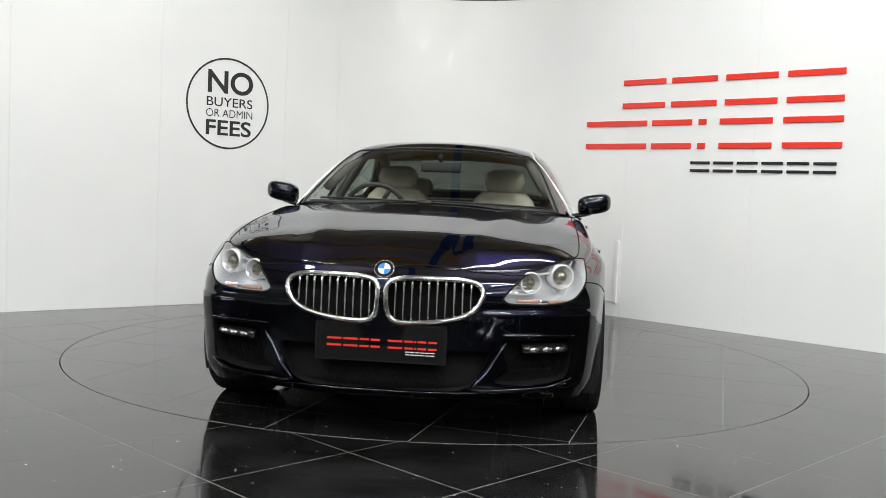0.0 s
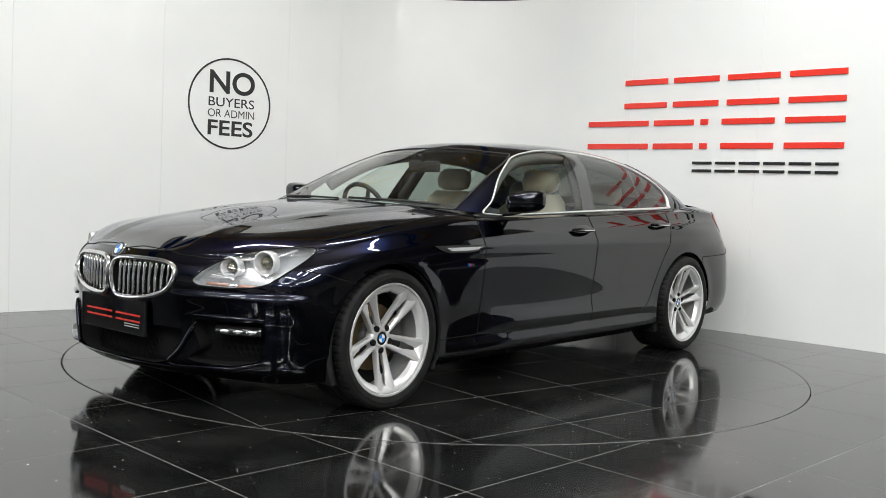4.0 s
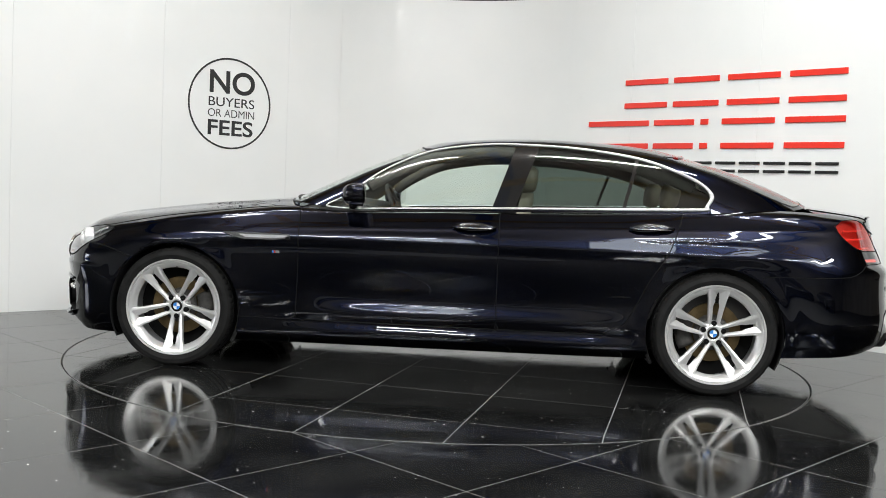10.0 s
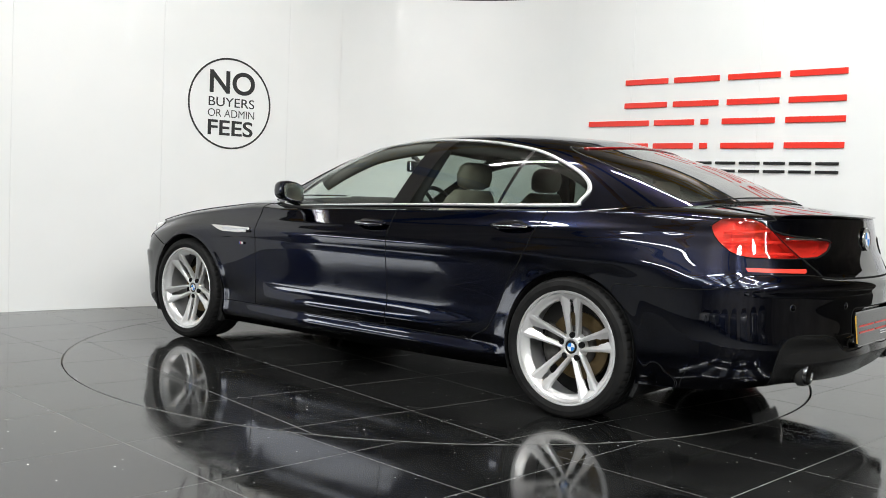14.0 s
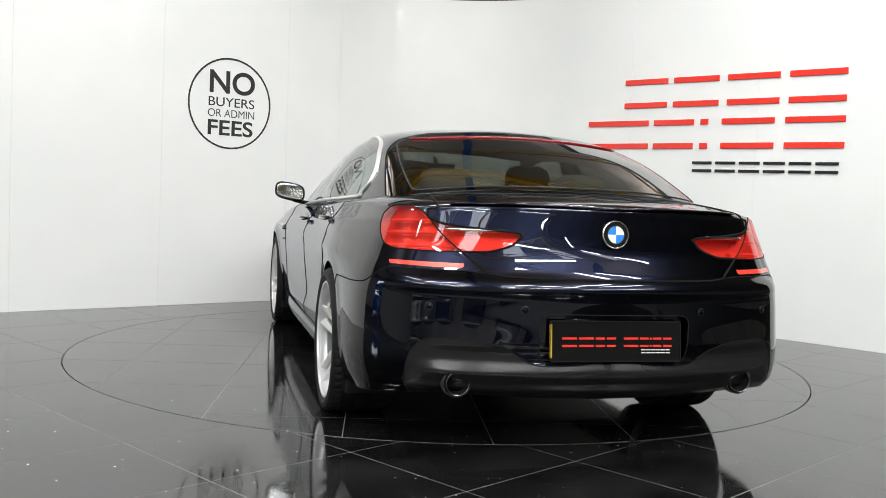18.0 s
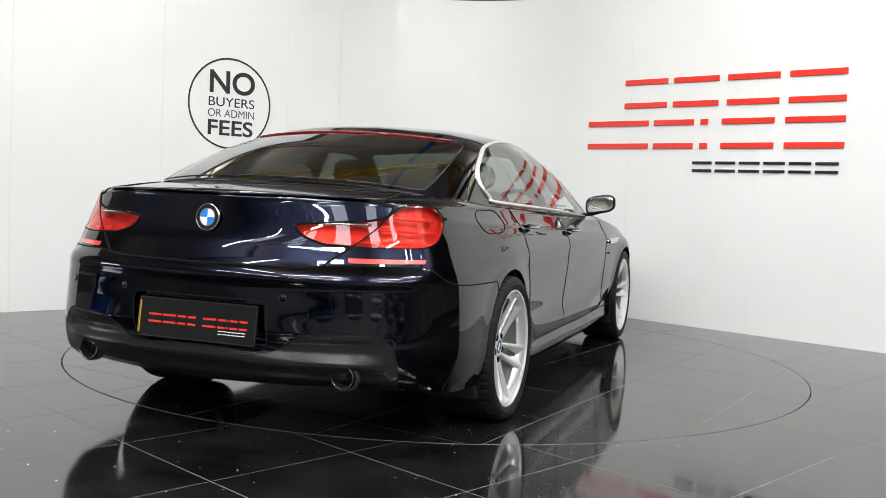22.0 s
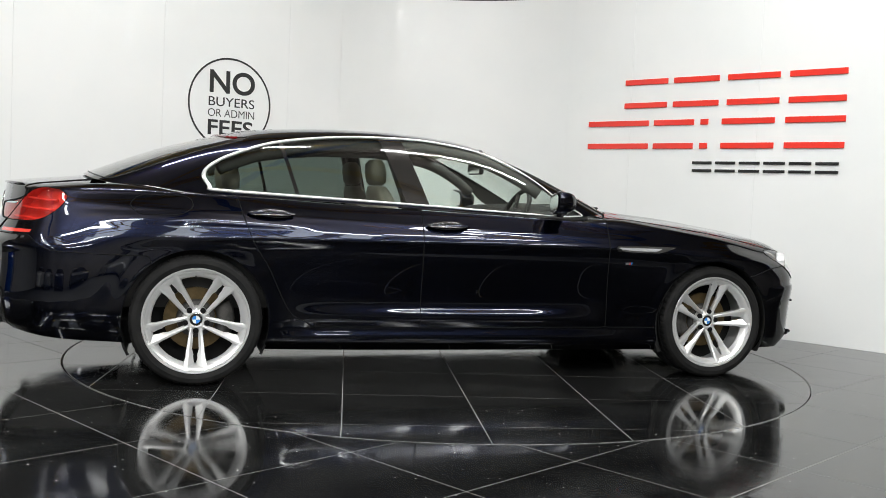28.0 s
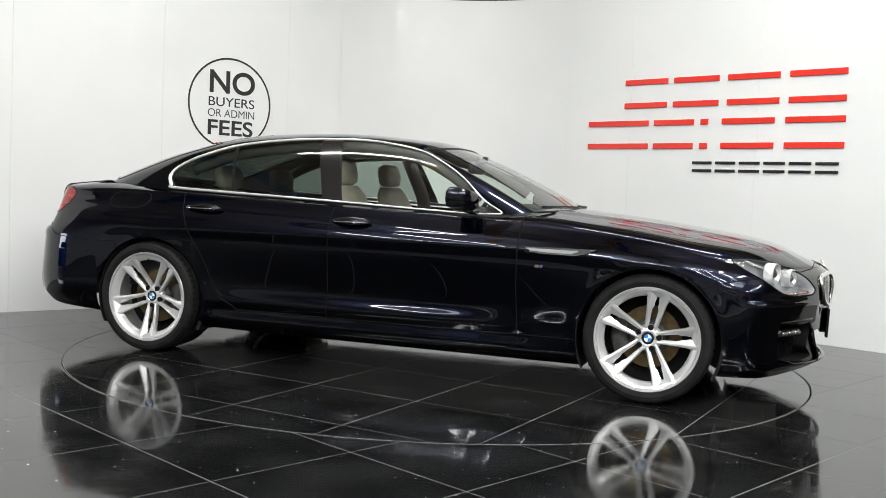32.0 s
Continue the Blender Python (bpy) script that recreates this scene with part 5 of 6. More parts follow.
# ---- tail lamps
for mir in (False, True):
    s = -1 if mir else 1
    tl = new("tail_light")
    tl.parent = car
    tagged(tl, "large red wraparound tail light")
    for code, nm in ((13, "outer_lens"), (14, "inner_lens")):
        V, t2 = sheet_mesh(P, T[LAB == code], mir)
        raw_part(nm, V, t2, RED_GLASS, tl).visible_shadow = False
        recess("bucket", P, T[LAB == code], (0.05, -0.03, 0.0), LAMP_RED_HOUSING, tl, mir, "red lamp housing", 0.97)
    # light bars and the paler reversing lamp inside the lens
    for k, v in enumerate((4.95, 5.3, 5.65)):
        bm = bmesh.new()
        q = [body_point(np.array([u]), np.array([v]))[0] for u in np.linspace(13.35, 14.75 + 0.25 * (2 - k), 14)]
        tube(bm, [(x + 0.018, s * (y - 0.014), z) for x, y, z in q], 0.009, 8, flat=0.8)
        part("light_bar", bm, LENS_CLEAR_RED, tl, smooth=True)
    # rows of small reflector cells low in the outer lens
    for r in range(2):
        bm = bmesh.new()
        for c in range(11):
            u = 13.55 + c * 0.1
            x, y, z = body_point(np.array([u]), np.array([4.72 - 0.0 + r * 0.12]))[0]
            box(bm, x + 0.02, s * (y - 0.016), z, 0.009, 0.011, 0.009)
        part("reflector_row", bm, LENS_RED_DEEP, tl)
    bm = bmesh.new()
    q = [body_point(np.array([u]), np.array([5.42]))[0] for u in np.linspace(15.0, 15.75, 10)]
    tube(bm, [(x + 0.006, s * (y - 0.004), z) for x, y, z in q], 0.011, 8, flat=0.7)
    part("reversing_lamp", bm, REFLECTOR, tl, "pale reversing lamp", smooth=True)

# upturned lip along the boot's rear edge
bm = bmesh.new()
q = [body_point(np.array([u]), np.array([6.16]))[0] for u in np.linspace(14.9, 17, 22)]
pts = [(x - 0.004, y, z + 0.004) for x, y, z in q] + [(x - 0.004, -y, z + 0.004) for x, y, z in reversed(q[:-1])]
tube(bm, pts, 0.010, 8, flat=0.6, taper=[0.3, 0.6] + [1.0] * (len(pts) - 4) + [0.6, 0.3])
part("boot_lip", bm, PAINT, car, smooth=True)
# ---------------------------------------------------------------- car: fittings
def roundel(name, parent, m, r, ring=True):
    """Round badge: chrome rim, dark ring, and four plain quarters in blue and white."""
    b = new(name)
    b.parent = parent
    b.matrix_basis = m
    tagged(b, "round badge with blue and white quarters")
    bm = bmesh.new()
    lathe(bm, [(r, -0.004), (r, 0.002), (r * 0.95, 0.004), (r * 0.92, 0.003)], 40, "z")
    part("rim", bm, CHROME, b, smooth=True)
    bm = bmesh.new()
    lathe(bm, [(r * 0.93, 0.0026), (r * 0.62, 0.003)], 40, "z")
    part("outer_ring", bm, GLOSSBLACK, b)
    bm = bmesh.new()
    ring_shape(bm, r * 0.60, r * 0.645, 0.004, 40)
    part("inner_rim", bm, CHROME, b)
    for k in range(4):
        bm = bmesh.new()
        n = 8
        pts = [(0, 0)] + [(r * 0.61 * math.cos(math.pi / 2 * (k + i / n)), r * 0.61 * math.sin(math.pi / 2 * (k + i / n))) for i in range(n + 1)]
        prism(bm, pts, 0.0034)
        part("quarter", bm, BADGE_WHITE if k % 2 == 0 else BADGE_BLUE, b)
    return b


def facing(x, y, z, out, up=(0, 0, 1)):
    """A matrix whose z axis points along out and whose y axis leans to up."""
    n = Vector(out).normalized()
    x_ax = Vector(up).cross(n).normalized()
    y_ax = n.cross(x_ax)
    return Matrix(((x_ax.x, y_ax.x, n.x, x), (x_ax.y, y_ax.y, n.y, y), (x_ax.z, y_ax.z, n.z, z), (0, 0, 0, 1)))


roundel("bonnet_badge", car, facing(2.345, 0, 0.708, (0.84, 0, 0.54)), 0.041)
roundel("boot_badge", car, facing(-2.516, 0, 0.892, (-1, 0, 0.10)), 0.054)


def number_plate(name, m, w, h, back):
    """Black show plate with plain coloured bars in place of the firm's name."""
    b = new(name)
    b.parent = car
    b.matrix_basis = m
    tagged(b, "black show plate with red and white bars")
    bm = bmesh.new()
    box(bm, 0, 0, 0, w, h, 0.012, bevel=0.003)
    part("board", bm, PLATE, b)
    bm = bmesh.new()
    for sx, sy, lx, ly in ((0, h / 2 - 0.003, w, 0.005), (0, -h / 2 + 0.003, w, 0.005), (w / 2 - 0.003, 0, 0.005, h), (-w / 2 + 0.003, 0, 0.005, h)):
        box(bm, sx, sy, 0.007, lx, ly, 0.003)
    part("border", bm, GLOSSBLACK, b)
    groups = [(-0.41, -0.30), (-0.285, -0.175), (-0.16, -0.09), (-0.075, -0.005)]
    groups2 = [(0.055, 0.165), (0.18, 0.245), (0.256, 0.268), (0.28, 0.345), (0.36, 0.425)]
    for a, c in groups + groups2:
        for z in (0.07, -0.11):
            bm = bmesh.new()
            box(bm, (a + c) / 2 * w, z * h, 0.0075, (c - a) * w, 0.052 * h, 0.002)
            part("red_bar", bm, PLATE_RED, b)
    for k in range(6):
        for z in (-0.205, -0.275):
            bm = bmesh.new()
            box(bm, (0.205 + k * 0.038) * w, z * h, 0.0075, 0.03 * w, 0.022 * h, 0.002)
            part("white_bar", bm, PLATE_WHITE, b)
    if back:
        bm = bmesh.new()
        box(bm, -w / 2 + 0.004, 0, 0.0065, 0.008, h * 0.8, 0.004)
        part("yellow_edge", bm, BEAM_YELLOW, b)
    return b


number_plate("front_plate", facing(2.364, 0, 0.412, (1, 0, -0.02)), 0.535, 0.155, False)
number_plate("rear_plate", facing(-2.566, 0, 0.493, (-1, 0, 0.12)), 0.535, 0.155, True)
bm = bmesh.new()
box(bm, 2.345, 0, 0.41, 0.03, 0.32, 0.12, bevel=0.004)
part("plate_bracket", bm, TRIM, car)
for mir in (False, True):
    recess("plate_bay", P, T[LAB == 11], (0.028, 0, 0.0), PAINT, car, mir, "", 1.0)

# exhaust pipes
for s in (1, -1):
    ex = new("exhaust_pipe")
    ex.parent = car
    ex.matrix_basis = pose(-2.474, s * 0.588, 0.321)
    tagged(ex, "round dark chrome exhaust tailpipe")
    bm = bmesh.new()
    lathe(bm, [(0.047, 0.20), (0.047, -0.012), (0.0445, -0.016), (0.041, -0.012), (0.041, 0.18)], 36, "x")
    part("tip", bm, DARK_CHROME, ex, smooth=True)
    bm = bmesh.new()
    lathe(bm, [(0.0405, -0.007), (0.039, 0.08), (0.02, 0.10), (0.001, 0.12)], 36, "x")
    part("bore", bm, GAP, ex)
    bm = bmesh.new()
    lathe(bm, [(0.057, 0.03), (0.055, -0.002), (0.050, 0.0), (0.0485, 0.04)], 36, "x")
    part("bezel", bm, TRIM, ex, smooth=True)

# door handles: a black ellipsoid for the hollow's shade, a painted bar and its bright strip
for s in (1, -1):
    for hx, hz, door in ((-0.172, 0.842, front_door), (-1.125, 0.877, rear_door)):
        par = door[0 if s > 0 else 1]
        u = float(np.interp(-hx, -plan_x(np.linspace(6, 12, 200)), np.linspace(6, 12, 200)))
        vv = np.linspace(4, 6, 200)
        q = body_point(np.full(200, u), vv)
        y0 = float(np.interp(hz, q[:, 2], q[:, 1]))
        bm = bmesh.new()
        bmesh.ops.create_uvsphere(bm, u_segments=28, v_segments=12, radius=1.0, matrix=Matrix.Translation((hx, s * (y0 - 0.001), hz - 0.004)) @ Matrix.Diagonal((0.108, 0.006, 0.036, 1)))
        part("hollow_shade", bm, GLOSSBLACK, par, smooth=True)
        bm = bmesh.new()
        pts = [(hx + 0.118 * t, s * (y0 + 0.016 + 0.017 * (1 - t * t)), hz + 0.004 - 0.002 * t) for t in np.linspace(-1, 1, 13)]
        tube(bm, pts, 0.0125, 10, flat=1.0, taper=[0.5, 0.8] + [1.0] * 9 + [0.8, 0.5])
        part("handle", bm, PAINT, par, "dark door handle", smooth=True)
        bm = bmesh.new()
        pts = [(hx + 0.105 * t, s * (y0 + 0.0265 + 0.017 * (1 - t * t)), hz + 0.001) for t in np.linspace(-1, 1, 13)]
        tube(bm, pts, 0.0042, 8, taper=[0.4] + [1.0] * 11 + [0.4])
        part("handle_strip", bm, CHROME, par, "bright strip on the handle", smooth=True)

# side vents on the front wings, with their small badge
for s in (1, -1):
    vent = new("side_vent")
    vent.parent = car
    tagged(vent, "slim chrome side vent on the wing")
    outline = [(1.212, 0.767), (1.03, 0.769), (0.838, 0.766), (0.835, 0.742), (0.93, 0.732), (1.10, 0.731), (1.15, 0.742)]
    m = Matrix(((1, 0, 0, 0), (0, 0, s, s * 0.922), (0, 1, 0, 0), (0, 0, 0, 1)))
    bm = bmesh.new()
    prism(bm, outline, 0.012, m)
    bmesh.ops.recalc_face_normals(bm, faces=bm.faces)
    part("fin", bm, CHROME, vent)
    bm = bmesh.new()
    prism(bm, [(1.12, 0.757), (0.85, 0.759), (0.85, 0.748), (0.95, 0.741), (1.08, 0.740)], 0.0135, m)
    bmesh.ops.recalc_face_normals(bm, faces=bm.faces)
    part("slot", bm, LAMP_GREY, vent)
    bm = bmesh.new()
    prism(bm, [(0.86, 0.752), (0.838, 0.752), (0.838, 0.735), (0.86, 0.733)], 0.016, m)
    bmesh.ops.recalc_face_normals(bm, faces=bm.faces)
    part("slot_end", bm, GAP, vent)
    for k, mt in enumerate((BADGE_BLUE, PLATE_RED, CHROME)):
        bm = bmesh.new()
        x0 = 0.930 - k * 0.009
        w = 0.006 if k < 2 else 0.022
        prism(bm, [(x0, 0.660), (x0 + 0.004, 0.674), (x0 + 0.004 - w, 0.674), (x0 - w, 0.660)], 0.009, m)
        bmesh.ops.recalc_face_normals(bm, faces=bm.faces)
        part("badge_bar", bm, mt, vent)

# door mirrors
for s in (1, -1):
    mi = new("door_mirror")
    mi.parent = car
    tagged(mi, "dark painted door mirror")
    bm = bmesh.new()
    bmesh.ops.create_uvsphere(bm, u_segments=36, v_segments=20, radius=1.0)
    for v in bm.verts:
        x, y, z = v.co
        k = lambda a, e: math.copysign(abs(a) ** e, a)
        x, y, z = k(x, 0.75), k(y, 0.62), k(z, 0.62)
        back = x < -0.05
        X = (-0.045 + x * 0.012) if back else x * 0.105 - 0.045 + 0.045 * 0
        v.co = Vector((0.475 + X + (0.02 * (1 - y) if not back else 0.012 * (1 - y)), s * (0.935 + y * 0.098), 0.995 + (z * (0.058 + 0.004 * (1 + y)) if z > 0 else z * (0.050 + 0.006 * (1 - y))) + 0.010 * y))
    if s < 0:
        bmesh.ops.reverse_faces(bm, faces=bm.faces)
    part("housing", bm, PAINT, mi, smooth=True)
    bm = bmesh.new()
    bmesh.ops.create_uvsphere(bm, u_segments=28, v_segments=10, radius=1.0)
    for v in bm.verts:
        k = lambda a, e: math.copysign(abs(a) ** e, a)
        x, y, z = v.co
        y, z = k(y, 0.62), k(z, 0.62)
        v.co = Vector((0.4155 + 0.002 * x + 0.012 * (1 - y), s * (0.935 + y * 0.088), 0.996 + z * 0.050 + 0.010 * y))
    part("mirror_glass", bm, REFLECTOR, mi, smooth=True)
    bm = bmesh.new()
    tube(bm, [(0.52, s * 0.80, 0.925), (0.505, s * 0.85, 0.932), (0.495, s * 0.91, 0.945)], 0.026, 10, flat=0.55)
    part("arm", bm, GLOSSBLACK, mi, smooth=True)
# ---------------------------------------------------------------- wheels
def make_wheel(side, width, spoke_at, x, y):
    w = new("wheel")
    w.parent = car
    w.matrix_basis = pose(x, y, HUB_Z)
    tagged(w, "silver double-spoke alloy wheel with a low black tyre")
    s = side
    bm = bmesh.new()
    prof = [(0.262, 0.075), (0.272, 0.086), (0.292, 0.092), (0.312, 0.088), (0.323, 0.078), (0.3285, 0.066), (0.3300, 0.045), (0.3305, 0.038), (0.3245, 0.036), (0.3245, 0.028), (0.3305, 0.026),
            (0.3305, -0.02), (0.3245, -0.022), (0.3245, -0.032), (0.3305, -0.034), (0.3305, -0.08), (0.3245, -0.082), (0.3245, -0.092), (0.3305, -0.094), (0.3295, -0.13), (0.325, 0.078 - width), (0.30, 0.09 - width), (0.262, 0.07 - width)]
    seg = 224
    rings = []
    for r, h in prof:
        # cross grooves between the tread blocks run out over the shoulders
        lug = r > 0.3246 and (h > 0.036 or h < -0.094)
        deep = [r - (0.0055 if lug and k % 4 == 0 else 0) for k in range(seg)]
        rings.append([bm.verts.new((q * math.cos(k * math.tau / seg), s * h, q * math.sin(k * math.tau / seg))) for k, q in enumerate(deep)])
    for a, b in zip(rings, rings[1:]):
        for k in range(seg):
            bm.faces.new((a[k], a[(k + 1) % seg], b[(k + 1) % seg], b[k]))
    bmesh.ops.recalc_face_normals(bm, faces=bm.faces)
    part("tyre", bm, RUBBER, w, smooth=True).data.set_sharp_from_angle(angle=radians(24))
    # rim barrel with stepped lip
    bm = bmesh.new()
    lathe(bm, [(0.266, 0.068), (0.2700, 0.080), (0.2660, 0.0845), (0.2585, 0.0835), (0.2572, 0.0700), (0.2535, 0.0700), (0.2522, 0.0750), (0.2440, 0.0725), (0.2260, 0.0560), (0.2190, 0.0400), (0.2230, 0.03), (0.245, -0.02), (0.244, -0.12), (0.246, -0.13)], 96, "y", Matrix.Diagonal((1, s, 1, 1)))
    bmesh.ops.recalc_face_normals(bm, faces=bm.faces)
    rim = part("rim", bm, ALLOY, w, smooth=True)
    rim.data.set_sharp_from_angle(angle=radians(40))
    # five pairs of spokes, each a ridged bar that widens to the rim
    for k in range(5):
        a0 = radians(spoke_at + 72 * k)
        for sd in (-1, 1):
            bm = bmesh.new()
            rows = []
            for t in (0.0, 0.08, 0.2, 0.35, 0.5, 0.6, 0.68, 0.78, 0.9, 1.0):
                r = 0.040 + (0.262 - 0.040) * t
                off = sd * (0.0205 + 0.0205 * t)
                wid = 0.0105 + 0.0090 * t + (0.0035 if t > 0.7 else 0)
                # the inner edge steps out where the narrow window between the pair begins
                inner = wid * (0.95 if t < 0.55 else 1.45 if t < 0.8 else 1.15)
                face = 0.020 + 0.060 * t ** 1.25
                dep = 0.034 - 0.012 * t
                o_in, o_out = off - sd * inner, off + sd * wid
                mid = off + sd * wid * 0.15
                low = 0.009 + 0.007 * t
                rows.append([(r, o_in, face - low), (r, mid - sd * 0.0035, face - 0.001), (r, mid, face), (r, o_out - sd * 0.003, face - 0.002), (r, o_out, face - 0.010), (r, o_out - sd * 0.002, face - dep), (r, o_in + sd * 0.002, face - dep)])
            vr = []
            for row in rows:
                vr.append([bm.verts.new((r * math.cos(a0) - o * math.sin(a0), s * h, r * math.sin(a0) + o * math.cos(a0))) for r, o, h in row])
            for p0, p1 in zip(vr, vr[1:]):
                for i in range(7):
                    bm.faces.new((p0[i], p0[(i + 1) % 7], p1[(i + 1) % 7], p1[i]))
            bm.faces.new(vr[0])
            bm.faces.new(vr[-1])
            bmesh.ops.recalc_face_normals(bm, faces=bm.faces)
            part("spoke", bm, ALLOY, rim, smooth=True).data.set_sharp_from_angle(angle=radians(28))
    bm = bmesh.new()
    lathe(bm, [(0.070, -0.02), (0.068, 0.008), (0.058, 0.016), (0.042, 0.023), (0.034, 0.024), (0.033, 0.018)], 48, "y", Matrix.Diagonal((1, s, 1, 1)))
    bmesh.ops.recalc_face_normals(bm, faces=bm.faces)
    part("hub", bm, ALLOY, rim, smooth=True)
    # dark discs on the hub face stand in for the shade inside the bolt holes
    for k in range(5):
        a = radians(spoke_at + 72 * k)
        bm = bmesh.new()
        lathe(bm, [(0.0145, 0.010), (0.0143, 0.0235), (0.0125, 0.0245), (0.0118, 0.0228), (0.006, 0.0226), (0.0055, 0.0240), (0.0005, 0.0240)], 18, "y", Matrix.Translation((0.056 * math.cos(a), 0, 0.056 * math.sin(a))) @ Matrix.Diagonal((1, s, 1, 1)))
        bmesh.ops.recalc_face_normals(bm, faces=bm.faces)
        part("bolt_hole_shade", bm, GAP, rim, smooth=True)
    roundel("cap", rim, facing(0, s * 0.019, 0, (0, s, 0)), 0.033)
    bm = bmesh.new()
    a = radians(92)
    tube(bm, [(0.236 * math.cos(a), s * 0.045, 0.236 * math.sin(a)), (0.218 * math.cos(a), s * 0.062, 0.218 * math.sin(a))], 0.004, 8, up=Vector((1, 0, 0)))
    part("valve", bm, TRIM, rim)
    # brake behind the spokes
    bm = bmesh.new()
    lathe(bm, [(0.098, -0.045), (0.160, -0.045), (0.160, -0.075), (0.098, -0.075)], 64, "y", Matrix.Diagonal((1, s, 1, 1)), closed=True)
    bmesh.ops.recalc_face_normals(bm, faces=bm.faces)
    part("brake_disc", bm, DISC, w, "bronze-coloured brake disc")
    bm = bmesh.new()
    lathe(bm, [(0.001, -0.018), (0.080, -0.018), (0.097, -0.030), (0.0975, -0.07)], 40, "y", Matrix.Diagonal((1, s, 1, 1)))
    bmesh.ops.recalc_face_normals(bm, faces=bm.faces)
    part("disc_bell", bm, IRON, w, smooth=True)
    bm = bmesh.new()
    ca = radians(0 if x > 0 else 180)
    arc = [(0.15 * math.cos(ca + t), 0, 0.15 * math.sin(ca + t)) for t in np.linspace(-0.55, 0.55, 9)]
    tube(bm, [(-a, s * -0.042, c2) for a, b, c2 in arc], 0.046, 10, flat=0.55, up=Vector((0, 1, 0)))
    part("brake_caliper", bm, IRON, w, "dark cast caliper", smooth=True)
    bm = bmesh.new()
    lathe(bm, [(0.2435, -0.10), (0.001, -0.11)], 40, "y", Matrix.Diagonal((1, s, 1, 1)))
    part("back_plate", bm, GAP, w)
    return w


make_wheel(1, 0.245, -90, AXLE, 0.842)
make_wheel(1, 0.275, 92, -AXLE, 0.864)
make_wheel(-1, 0.245, 78, AXLE, -0.842)
make_wheel(-1, 0.275, -90, -AXLE, -0.864)

# wheel-arch liners and floor pan
for sx in (AXLE, -AXLE):
    for s in (1, -1):
        bm = bmesh.new()
        n = 36
        rows = []
        for yy, rr in ((0.915, ARCH_R - 0.0005), (0.90, ARCH_R - 0.004), (0.89, ARCH_R + 0.012), (0.52, ARCH_R + 0.012), (0.50, 0.2), (0.50, 0.001)):
            rows.append([bm.verts.new((sx + rr * math.cos(a), s * yy, 0.325 + rr * math.sin(a))) for a in np.linspace(radians(-28), radians(208), n)])
        for a, b in zip(rows, rows[1:]):
            for i in range(n - 1):
                bm.faces.new((a[i], a[i + 1], b[i + 1], b[i]))
        part("arch_liner", bm, TRIM, car, "black wheel-arch liner")
bm = bmesh.new()
box(bm, 0.0, 0, 0.195, 2.2, 1.62, 0.05)
box(bm, 1.96, 0, 0.225, 0.36, 1.0, 0.04)
box(bm, -2.12, 0, 0.30, 0.6, 1.2, 0.04)
box(bm, 0, 0, 0.20, 3.8, 0.9, 0.04)
part("floor_pan", bm, TRIM, car, "black underbody")

# ---------------------------------------------------------------- cabin
bm = bmesh.new()
box(bm, -0.5, 0, 0.40, 2.9, 1.56, 0.04)
for s in (1, -1):
    box(bm, -0.5, s * 0.785, 0.66, 2.75, 0.03, 0.50)
box(bm, 0.88, 0, 0.66, 0.04, 1.5, 0.5)
part("cabin_tub", bm, CABIN_DARK, car, "dark cabin floor and door linings")
bm = bmesh.new()
tube(bm, [(0.62 - 0.06 * (y / 0.75) ** 2, y, 0.90 + 0.012 * math.cos(y * 4)) for y in np.linspace(-0.76, 0.76, 25)], 0.17, 12, flat=0.42)
box(bm, 0.80, 0, 0.90, 0.32, 1.36, 0.05, bevel=0.015)
box(bm, 0.60, 0.0, 0.78, 0.28, 1.5, 0.26, bevel=0.04)
part("dashboard", bm, CABIN_DARK, car, "dark moulded dashboard", smooth=True)
bm = bmesh.new()
box(bm, -2.0, 0, 0.985, 0.35, 1.25, 0.02, bevel=0.008)
part("parcel_shelf", bm, CABIN_DARK, car)
bm = bmesh.new()
box(bm, -0.2, 0, 0.60, 1.9, 0.24, 0.34, bevel=0.05)
part("centre_console", bm, CABIN_DARK, car, "dark centre console", smooth=True)


def seat_shape(bm, pts, wid, dep):
    """A padded slab along a leaning line, with rounded bolsters."""
    n = len(pts)
    rows = []
    for i, (x, z, w, d) in enumerate(pts):
        row = []
        for k in range(16):
            a = k * math.tau / 16
            c, sn = math.cos(a), math.sin(a)
            row.append(bm.verts.new((x + d * math.copysign(abs(sn) ** 0.7, sn), w * math.copysign(abs(c) ** 0.55, c), z)))
        rows.append(row)
    for a, b in zip(rows, rows[1:]):
        for k in range(16):
            bm.faces.new((a[k], a[(k + 1) % 16], b[(k + 1) % 16], b[k]))
    bm.faces.new(rows[0])
    bm.faces.new(rows[-1])
    bmesh.ops.recalc_face_normals(bm, faces=bm.faces)


